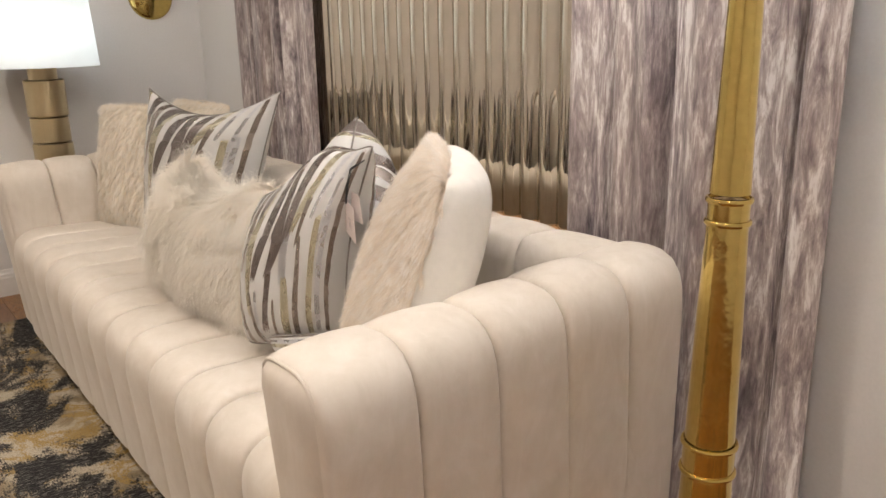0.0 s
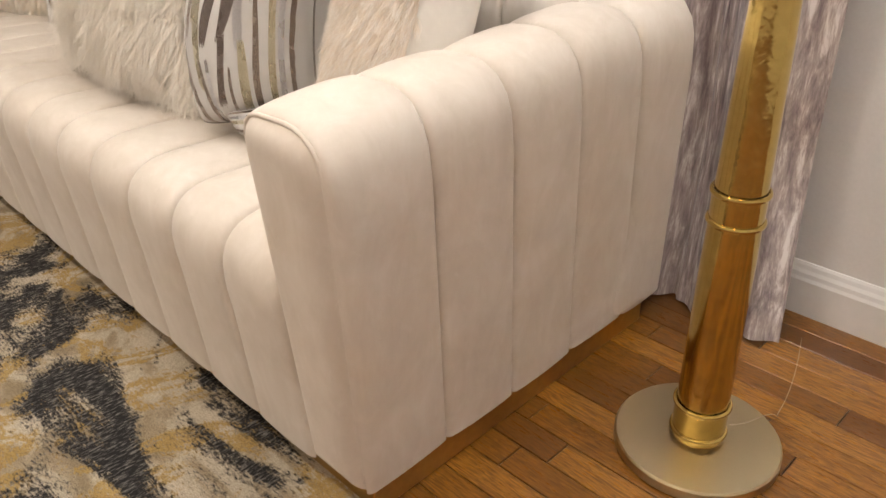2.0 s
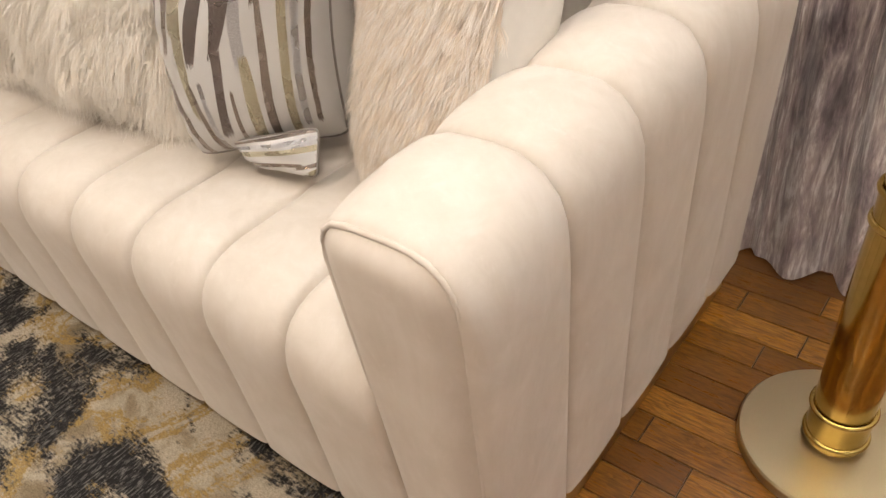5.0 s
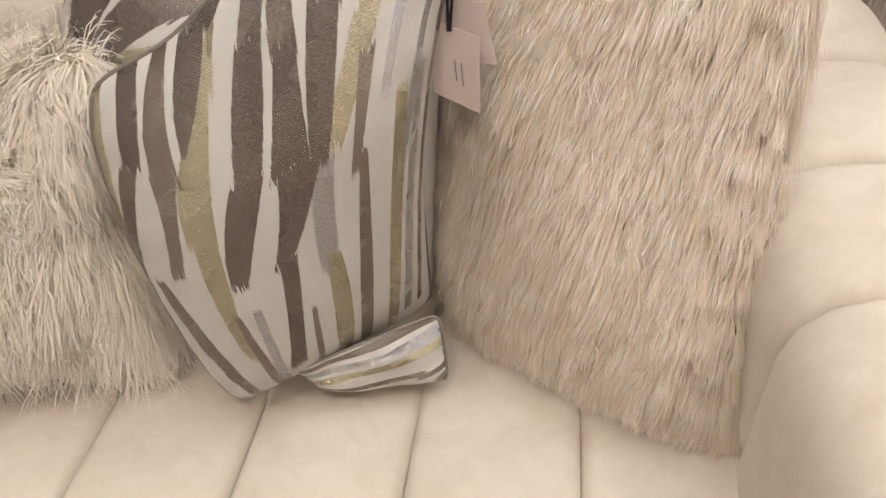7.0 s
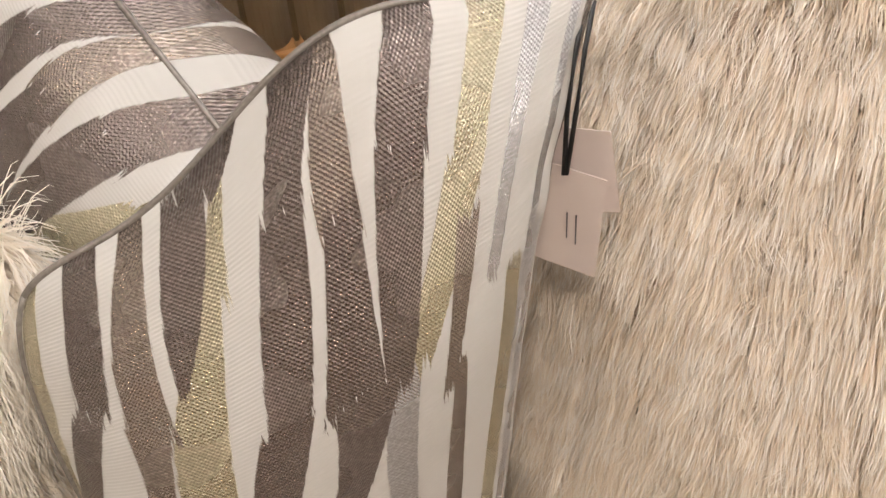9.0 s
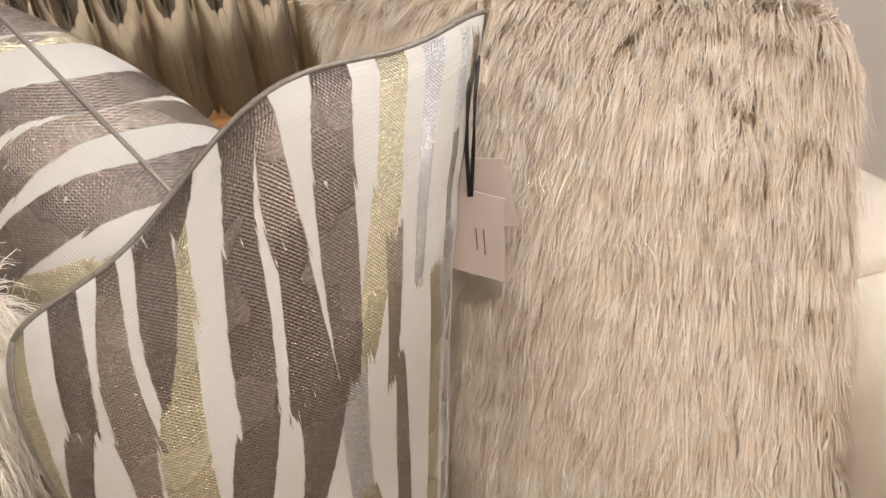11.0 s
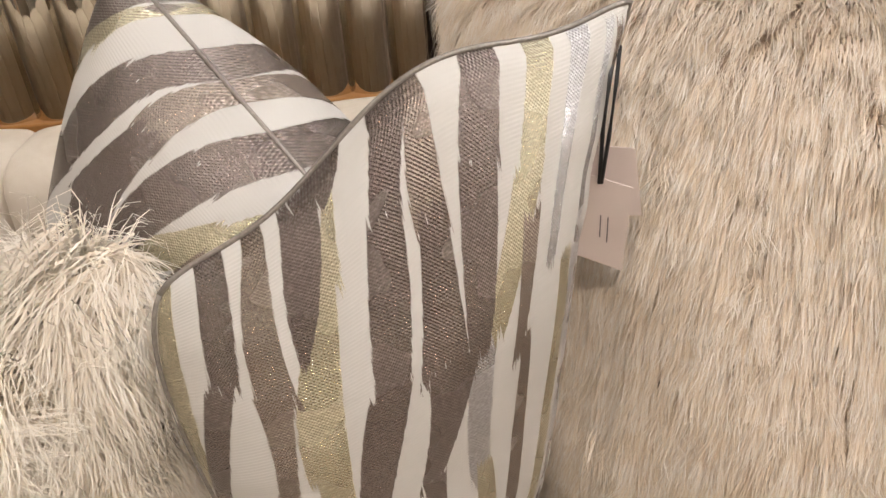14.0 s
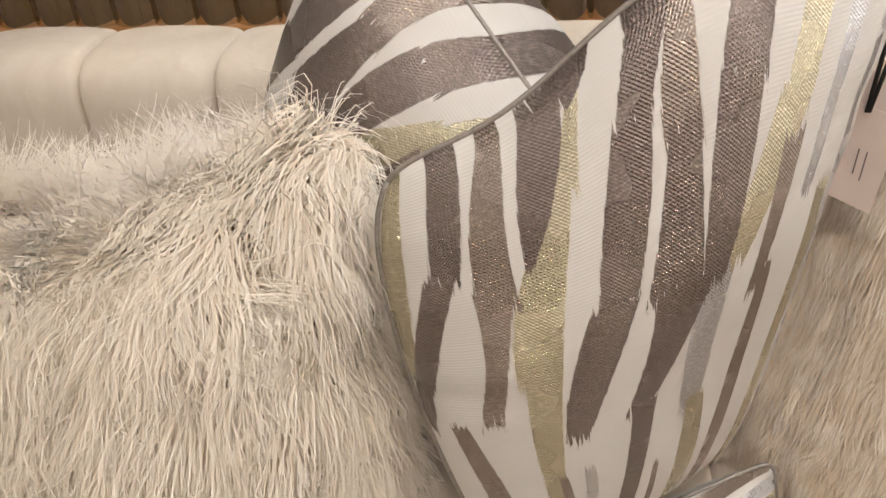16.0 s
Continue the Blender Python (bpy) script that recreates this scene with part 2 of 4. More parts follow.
PEWTER_STROKES = [
    (1.04, 0.724, 0.229, 0.173, 0.164, 0.035, 0.058, 0.066),
    (0.76, 0.50, 0.158, 0.139, 0.106, 0.068, 0.041, 0.04),
    (1.05, 0.831, 0.56, 0.503, 0.488, 0.016, 0.058, 0.067),
    (0.797, 0.578, 0.691, 0.659, 0.628, 0.05, 0.04, 0.03),
    (0.50, -0.02, 0.05, 0.09, 0.14, 0.03, 0.05, 0.045),
    (0.36, -0.05, 0.21, 0.23, 0.25, 0.02, 0.035, 0.045),
    (0.30, -0.05, 0.44, 0.43, 0.42, 0.02, 0.03, 0.04),
    (0.62, 0.02, 0.66, 0.64, 0.62, 0.03, 0.055, 0.05),
    (0.98, 0.1, 0.955, 0.93, 0.90, 0.03, 0.035, 0.03),
]
GOLD_STROKES = [
    (1.03, 0.859, 0.379, 0.327, 0.297, 0.012, 0.029, 0.042),
    (0.898, 0.571, 0.302, 0.231, 0.2, 0.032, 0.079, 0.078),
    (0.66, 0.2, 0.22, 0.195, 0.20, 0.07, 0.056, 0.03),
    (1.05, 0.825, 0.805, 0.74, 0.69, 0.06, 0.06, 0.065),
    (0.858, 0.64, 0.699, 0.632, 0.555, 0.078, 0.075, 0.075),
    (1.06, 0.567, 0.025, 0.018, 0.003, 0.03, 0.034, 0.014),
    (0.416, 0.0, 0.53, 0.54, 0.52, 0.05, 0.075, 0.06),
    (0.70, -0.05, 0.80, 0.77, 0.74, 0.05, 0.06, 0.05),
]
SILVER_STROKES = [
    (0.677, 0.381, 0.551, 0.519, 0.517, 0.066, 0.069, 0.06),
    (1.03, 0.70, 0.872, 0.80, 0.735, 0.05, 0.038, 0.035),
    (0.99, 0.5, 0.925, 0.86, 0.80, 0.025, 0.03, 0.035),
    (0.72, 0.1, 0.88, 0.85, 0.83, 0.04, 0.05, 0.04),
    (0.36, 0.0, 0.27, 0.27, 0.27, 0.03, 0.035, 0.04),
]
STROKE = stroke_group()


def striped_cloth():
    m = Mat("brush striped jacquard")
    uvs = m.coords(kind="UV")
    sep = m.node("ShaderNodeSeparateXYZ")
    m.link(uvs, sep.inputs[0])
    u, v = sep.outputs[0], sep.outputs[1]
    warp = m.noise(m.coords((3.0, 1.6, 1), "UV"), 1.0, 1, 0.5)
    u = m.math("ADD", u, m.math("MULTIPLY_ADD", warp, 0.016, -0.008))
    rag = m.math("SUBTRACT", m.noise(m.coords((170, 12, 1), "UV"), 1.0, 4, 0.75), 0.5)
    threads = m.math("SINE", m.math("MULTIPLY", sep.outputs[1], 1150.0))
    mesh = m.math("MULTIPLY", m.math("SINE", m.math("MULTIPLY", sep.outputs[1], 1050.0)), m.math("SINE", m.math("MULTIPLY", sep.outputs[0], 950.0)))
    fleck = m.noise(m.coords((90, 320, 1), "UV"), 1.0, 2, 0.7)
    patch = m.noise(m.coords((5, 7, 1), "UV"), 1.0, 2)
    col, metal = (0.55, 0.54, 0.53), 0.0
    inked = [(row, SILVER) for row in SILVER_STROKES] + [(row, GOLD) for row in GOLD_STROKES]
    inked += [(row, PEWTER) for row in PEWTER_STROKES] + [(row, TAUPE) for row in TAUPE_STROKES]
    for row, ink in inked:
        s = m.node("ShaderNodeGroup", node_tree=STROKE)
        for key, value in zip(("u", "v", "rag", "v0", "v1", "c0", "cm", "c1", "w0", "wm", "w1"), (u, v, rag) + row):
            m.put(s.inputs[key], value)
        lit = tuple(min(1, c * 1.5 + 0.02) for c in ink)
        col = m.mix(s.outputs[0], col, m.mix(m.ramp(fleck, (0.45, (0, 0, 0)), (0.7, (1, 1, 1))), ink, lit))
        metal = m.math("MAXIMUM", metal, m.math("MULTIPLY", s.outputs[0], 0.8))
    rough = m.math("SUBTRACT", 0.72, m.math("MULTIPLY", metal, m.math("MULTIPLY_ADD", patch, 0.5, 0.32)))
    m.set(Base_Color=col, Metallic=metal, Roughness=rough, Specular_IOR_Level=0.35, Sheen_Weight=0.08)
    relief = m.math("ADD", m.math("MULTIPLY", threads, m.math("MULTIPLY_ADD", metal, 0.16, 0.14)), m.math("MULTIPLY", m.math("MULTIPLY", mesh, metal), 1.0))
    relief = m.math("ADD", relief, m.math("MULTIPLY", m.math("MULTIPLY", fleck, metal), 1.6))
    return m.bump(relief, 0.45, 0.0012).mat


VELVET = velvet()
GOLD_POLE = brass("polished gold", (0.62, 0.46, 0.15), 0.13)
GOLD_HAMMER = brass("hammered gold", (0.62, 0.46, 0.15), 0.13, hammered=True)
GOLD_BRUSH = brass("brushed champagne brass", (0.62, 0.52, 0.33), 0.34, brushed=True)
GOLD_PLINTH = brass("dull brass plinth", (0.60, 0.40, 0.14), 0.35)
CURTAIN = curtain_cloth()
MIRROR = mirror()
OAK = oak()
RUG = rug_wool()
STRIPE = striped_cloth()
PIPING = plain("pewter piping cord", (0.24, 0.22, 0.205), 0.4, 0.4, 300, 0.25)
BLACK = plain("black cord", (0.012, 0.012, 0.014), 0.6, 0, 200)
CARD = plain("pale pink card", (0.68, 0.60, 0.58), 0.55, 0, 60, 0.03, 0.03)
INK = plain("grey ink", (0.12, 0.11, 0.12), 0.6)
WALL = plain("pale grey wall paint", (0.73, 0.715, 0.71), 0.75, 0, 120, 0.03, 0.05)
CEIL = plain("white ceiling paint", (0.8, 0.79, 0.77), 0.85, 0, 90, 0.03, 0.05)
TRIM = plain("white gloss trim", (0.78, 0.77, 0.76), 0.35, 0, 40, 0.03, 0.03)
RAIL = plain("honey wood rail", (0.36, 0.17, 0.05), 0.4, 0, 25, 0.25)
GAP = plain("dark joint", (0.05, 0.022, 0.008), 0.8)
LINING = plain("white cotton back", (0.78, 0.75, 0.70), 0.8, 0, 40, 0.05, 0.25)
CABLE = plain("clear white cable", (0.50, 0.40, 0.30), 0.2)
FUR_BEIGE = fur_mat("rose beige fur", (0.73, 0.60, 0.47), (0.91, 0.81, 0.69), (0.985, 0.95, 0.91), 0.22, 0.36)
FUR_BEIGE_SKIN = plain("rose beige fur backing", (0.62, 0.50, 0.41), 0.9, 0, 200, 0.25)
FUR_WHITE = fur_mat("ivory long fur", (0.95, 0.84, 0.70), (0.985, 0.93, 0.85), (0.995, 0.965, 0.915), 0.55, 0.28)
FUR_WHITE_SKIN = plain("ivory fur backing", (0.84, 0.79, 0.70), 0.9, 0, 100, 0.15)


def shade_linen():
    m = Mat("glowing linen shade")
    n = m.noise(m.coords((1, 1, 8)), 160, 3)
    col = m.ramp(n, (0.3, (0.80, 0.80, 0.78)), (0.7, (0.88, 0.88, 0.86)))
    m.set(Base_Color=col, Roughness=0.8)
    t = m.node("ShaderNodeBsdfTranslucent")
    m.link(col, t.inputs[0])
    mix = m.node("ShaderNodeMixShader")
    mix.inputs[0].default_value = 0.6
    m.link(m.bsdf.outputs[0], mix.inputs[1])
    m.link(t.outputs[0], mix.inputs[2])
    m.link(mix.outputs[0], m.t.nodes["Material Output"].inputs[0])
    return m.mat


SHADE = shade_linen()
BULB = Mat("lit lamp glass").set(Emission_Color=(1.0, 0.85, 0.66, 1), Emission_Strength=14.0).mat


# ---- mesh helpers ----
def finish(name, me, material, parent, label="", smooth=True):
    me.materials.append(material)
    if smooth:
        me.shade_smooth()
    ob = new(name, me)
    ob.parent = parent
    if label:
        ob["label"] = label
    return ob


def part(name, bm, material, parent, label="", smooth=True):
    me = bpy.data.meshes.new(name)
    bmesh.ops.recalc_face_normals(bm, faces=bm.faces)
    bm.to_mesh(me)
    bm.free()
    return finish(name, me, material, parent, label, smooth)


def thing(name, label, category, group="", kind="", at=(0, 0, 0)):
    ob = new(name)
    ob.empty_display_size = 0.05
    ob.location = at
    return tagged(ob, label, category, group, kind)


def sheet(name, fn, nu, nv, material, parent, label="", close_u=False, close_v=False, uv=None):
    """A grid of nu x nv cells; fn(u, v) gives the place, with u and v from 0 to 1."""
    ku, kv = nu + (not close_u), nv + (not close_v)
    verts = [fn(i / nu, j / nv) for j in range(kv) for i in range(ku)]
    faces, uvs = [], []
    for j in range(nv):
        for i in range(nu):
            a, b = (i + 1) % ku, (j + 1) % kv
            faces.append((j * ku + i, j * ku + a, b * ku + a, b * ku + i))
            uvs += [(i / nu, j / nv), ((i + 1) / nu, j / nv), ((i + 1) / nu, (j + 1) / nv), (i / nu, (j + 1) / nv)]
    me = bpy.data.meshes.new(name)
    me.from_pydata([tuple(p) for p in verts], [], faces)
    layer = me.uv_layers.new(name="UVMap")
    for k, c in enumerate(uvs):
        layer.data[k].uv = uv(*c) if uv else c
    return finish(name, me, material, parent, label)


def box(name, x0, y0, z0, x1, y1, z1, material, parent=None, label="", bevel=0.004, seg=2):
    bm = bmesh.new()
    bmesh.ops.create_cube(bm, size=1)
    for v in bm.verts:
        v.co = Vector(((x0 + x1) / 2 + v.co.x * (x1 - x0), (y0 + y1) / 2 + v.co.y * (y1 - y0), (z0 + z1) / 2 + v.co.z * (z1 - z0)))
    if bevel:
        bmesh.ops.bevel(bm, geom=bm.edges[:], offset=bevel, segments=seg, affect="EDGES", profile=0.5)
    return part(name, bm, material, parent, label, smooth=False)


def lathe(name, profile, x, y, material, parent, label="", n=48):
    bm = bmesh.new()
    rings = []
    for r, z in profile:
        rings.append([bm.verts.new((x + r * math.cos(2 * math.pi * k / n), y + r * math.sin(2 * math.pi * k / n), z)) for k in range(n)])
    for a, b in zip(rings, rings[1:]):
        for k in range(n):
            bm.faces.new((a[k], a[(k + 1) % n], b[(k + 1) % n], b[k]))
    bm.faces.new(rings[0])
    bm.faces.new(rings[-1])
    ob = part(name, bm, material, parent, label)
    ob.data.set_sharp_from_angle(angle=radians(35))
    return ob


def tube(name, points, r, material, parent, label="", n=8):
    """A cord of radius r along points."""
    pts = [Vector(p) for p in points]
    bm = bmesh.new()
    rings = []
    up = Vector((0.31, 0.22, 0.92))
    for k, p in enumerate(pts):
        d = (pts[min(k + 1, len(pts) - 1)] - pts[max(k - 1, 0)]).normalized()
        a = d.cross(up).normalized()
        b = d.cross(a)
        rings.append([bm.verts.new(p + r * (math.cos(2 * math.pi * i / n) * a + math.sin(2 * math.pi * i / n) * b)) for i in range(n)])
    for a, b in zip(rings, rings[1:]):
        for i in range(n):
            bm.faces.new((a[i], a[(i + 1) % n], b[(i + 1) % n], b[i]))
    bm.faces.new(rings[0])
    bm.faces.new(rings[-1])
    return part(name, bm, material, parent, label)


# ---- the room ----
X0, X1, Y0, Y1, ZC = -3.2, 2.6, -3.6, 1.16, 2.6


def wall(name, x0, y0, x1, y1, label):
    ob = box(name, x0, y0, -0.05, x1, y1, ZC, WALL, bevel=0)
    return tagged(ob, label, "wall", kind="structure")


wall("wall_north", X0 - 0.12, Y1, X1 + 0.12, Y1 + 0.12, "pale grey painted wall behind the curtains")
wall("wall_south", X0 - 0.12, Y0 - 0.12, X1 + 0.12, Y0, "pale grey painted wall across the room")
wall("wall_west", X0 - 0.12, Y0, X0, Y1, "pale grey painted wall beside the table lamp")
wall("wall_east", X1, Y0, X1 + 0.12, Y1, "pale grey painted wall closing the room")
tagged(box("ceiling", X0 - 0.12, Y0 - 0.12, ZC, X1 + 0.12, Y1 + 0.12, ZC + 0.1, CEIL, bevel=0), "plain white painted ceiling", "ceiling", kind="structure")


def skirting(name, x0, y0, x1, y1):
    """A white board with a stepped and rounded top, from one point to another, its face to the left of the way."""
    d = Vector((x1 - x0, y1 - y0, 0))
    side = Vector((-d.y, d.x, 0)).normalized()
    prof = [(0, 0), (0.016, 0), (0.016, 0.088), (0.013, 0.096), (0.012, 0.106), (0.008, 0.114), (0.006, 0.124), (0.003, 0.13), (0, 0.13)]
    bm = bmesh.new()
    ends = [[bm.verts.new(Vector((x0, y0, 0)) + d * k + side * a + Vector((0, 0, b))) for a, b in prof] for k in (0, 1)]
    for i in range(len(prof)):
        j = (i + 1) % len(prof)
        bm.faces.new((ends[0][i], ends[0][j], ends[1][j], ends[1][i]))
    bm.faces.new(ends[0])
    bm.faces.new(ends[1])
    ob = part(name, bm, TRIM, None, smooth=False)
    return tagged(ob, "white moulded baseboard along the wall", "baseboard", kind="structure")


skirting("baseboard_north", X1, Y1 - 0.001, X0, Y1 - 0.001)
skirting("baseboard_west", X0 + 0.001, Y1 - 0.02, X0 + 0.001, Y0)

for dx, dy in DOWNLIGHTS:
    d = thing("downlight", "round recessed ceiling downlight with warm glow", "ceiling light", "ceiling downlights", at=(dx, dy, ZC))
    lathe("trim_ring", [(0.11, -0.001), (0.11, -0.012), (0.085, -0.014), (0.08, -0.001)], 0, 0, TRIM, d)
    lathe("lens", [(0.079, -0.002), (0.079, -0.008)], 0, 0, BULB, d, "glowing warm lens")


# ---- sofa ----
def bulge(t, depth):
    """Offset across one channel: deep sharp seams, a round crown."""
    a = abs(2 * t - 1)
    return -depth * (0.34 * a ** 2.4 + 0.66 * a ** 24)


def polyline(points, radii, n=9):
    """Points with rounded corners, as a function of 0..1 that gives place and outward normal (to the left of the way)."""
    out = []
    pts = [Vector(p) for p in points]
    for k, p in enumerate(pts):
        r = radii[k]
        if r <= 0:
            out.append(p)
            continue
        a, b = (pts[k - 1] - p).normalized(), (pts[k + 1] - p).normalized()
        for i in range(n):
            t = i / (n - 1)
            out.append((p + a * r) * (1 - t) ** 2 + p * 2 * t * (1 - t) * 1.0 + (p + b * r) * t ** 2)
    cum = [0.0]
    for a, b in zip(out, out[1:]):
        cum.append(cum[-1] + (b - a).length)

    def f(s):
        d = s * cum[-1]
        k = 0
        while k < len(out) - 2 and cum[k + 1] < d:
            k += 1
        w = (d - cum[k]) / max(cum[k + 1] - cum[k], 1e-9)
        return out[k].lerp(out[k + 1], min(w, 1.0))

    def g(s):
        p = f(s)
        t = (f(min(s + 0.012, 1)) - f(max(s - 0.012, 0))).normalized()
        return p, Vector((-t.y, t.x))

    return g


SOFA = thing("sofa", "cream velvet sofa with deep vertical channel tufting on a brass plinth", "sofa", at=(-1.3, 0.45, 0))
SOFA_AT = Vector((-1.3, 0.45, 0))
ARM_W, LEFT = 0.168, -2.57
SEAMS = (0.0, 0.176, 0.346, 0.518, 0.694, 0.872)


def lean(y, z):
    """Seams of the arms run back a little towards the floor."""
    return y + (0.05 + 0.055 * min(y, 0.7) - 0.5 * max(y - 0.7, 0) * 0.3) * max(0.0, 1 - z / 0.70)


ARM_RISE = 0.034


def arm(outer, sign, label):
    """An arm whose outer face is at x = outer; sign 1: its inside lies towards -x."""
    path = polyline([(0.0, 0.065), (0.0, 0.725), (ARM_W, 0.718), (ARM_W, 0.30)], [0, 0.075, 0.06, 0])
    a = part("arm", bmesh.new(), VELVET, SOFA, label)
    for k, (y0, y1) in enumerate(zip(SEAMS, SEAMS[1:])):
        def fn(u, v, y0=y0, y1=y1):
            p, n = path(v)
            u = 0.5 - 0.5 * math.cos(math.pi * u)
            deep = 0.022 * (0.4 + 0.6 * min(1, max(0, p.y / 0.6)))
            off = deep + bulge(u, deep)
            y = y0 + (y1 - y0) * u
            splay = -0.032 * max(0.0, 1 - p.y / 0.6) * (1 - min(p.x / 0.1, 1))
            x = p.x - splay + n.x * off
            z = p.y + n.y * off + 0.003 * math.sin(9 * y + k) + ARM_RISE * (y - 0.5) * min(1, max(0, p.y / 0.7))
            return Vector((outer - sign * x, lean(y, z), z)) - SOFA_AT
        sheet("channel", fn, 18, 46, VELVET, a)

    rim = polyline([(0.008, 0.065), (0.0, 0.716), (ARM_W, 0.709), (ARM_W, 0.065), (0.008, 0.065)], [0, 0.07, 0.045, 0, 0])

    def front(u, v):
        p, n = rim(u)
        mid = Vector((ARM_W / 2, max(0.13, min(0.64, p.y))))
        q = mid.lerp(p, v)
        puff = 0.024 * (1 - v ** 5)
        x = q.x + 0.030 * max(0.0, 1 - q.y / 0.6) * (1 - q.x / ARM_W)
        return Vector((outer - sign * x, lean(0.006, q.y) - puff, q.y)) - SOFA_AT
    sheet("front_panel", front, 120, 12, VELVET, a)
    welt = [rim(k / 80) for k in range(1, 60)]
    pts = [Vector((outer - sign * (p.x + 0.030 * max(0.0, 1 - p.y / 0.6) * (1 - p.x / ARM_W)), lean(0.004, p.y) - 0.001, p.y)) - SOFA_AT for p, _ in welt]
    tube("welt", pts, 0.0036, VELVET, a, n=6)
    return a


arm(0.0, 1, "channel tufted velvet arm")
arm(LEFT, -1, "channel tufted velvet arm beside the table lamp")

seat = part("seat", bmesh.new(), VELVET, SOFA, "channel tufted velvet seat")
SEAT0, SEAT1, SEAT_N = -ARM_W + 0.012, LEFT + ARM_W - 0.012, 13
seat_path = polyline([(0.75, 0.455), (-0.012, 0.492), (0.028, 0.065)], [0, 0.13, 0])
for k in range(SEAT_N):
    xa = SEAT0 + (SEAT1 - SEAT0) * k / SEAT_N
    xb = SEAT0 + (SEAT1 - SEAT0) * (k + 1) / SEAT_N

    def fn(u, v, xa=xa, xb=xb, k=k):
        p, n = seat_path(v)
        u = 0.5 - 0.5 * math.cos(math.pi * u)
        deep = 0.020 + 0.012 * math.exp(-((p.x - 0.0) / 0.16) ** 2)
        if p.x > 0.25:
            deep *= 0.55
        if p.y < 0.3:
            deep *= 0.25 + 0.75 * max(0.0, (p.y - 0.06) / 0.24)
        off = bulge(u, deep)
        return Vector((xa + (xb - xa) * u, p.x - n.x * off, p.y - n.y * off)) - SOFA_AT
    sheet("channel", fn, 18, 50, VELVET, seat)

back = part("backrest", bmesh.new(), VELVET, SOFA, "channel tufted velvet backrest")
BACK_N = 12
back_path = polyline([(0.70, 0.40), (0.712, 0.745), (0.90, 0.738), (0.89, 0.065)], [0, 0.07, 0.06, 0])
for k in range(BACK_N):
    xa = SEAT0 + (SEAT1 - SEAT0) * k / BACK_N
    xb = SEAT0 + (SEAT1 - SEAT0) * (k + 1) / BACK_N
    if k == 0:
        xa = -0.10
    if k == BACK_N - 1:
        xb = LEFT + 0.10

    def fn(u, v, xa=xa, xb=xb):
        p, n = back_path(v)
        u = 0.5 - 0.5 * math.cos(math.pi * u)
        off = bulge(u, 0.017)
        return Vector((xa + (xb - xa) * u, p.x + n.x * off, p.y + n.y * off)) - SOFA_AT
    sheet("channel", fn, 18, 46, VELVET, back)
for xa, xb in ((-ARM_W - 0.002, -0.004), (LEFT + 0.004, LEFT + ARM_W + 0.002)):
    box("back_corner", xa + 1.3, 0.72 - 0.45, 0.07, xb + 1.3, 0.885 - 0.45, 0.712, VELVET, back, bevel=0.035, seg=5)
box("inner_frame", LEFT + 0.06 + 1.3, 0.09 - 0.45, 0.07, -0.06 + 1.3, 0.84 - 0.45, 0.40, VELVET, SOFA, bevel=0.01)
box("plinth", LEFT + 0.05 + 1.3, 0.06 - 0.45, 0.0, -0.03 + 1.3, 0.872 - 0.45, 0.085, GOLD_PLINTH, SOFA, "dull brass plinth", bevel=0.004)


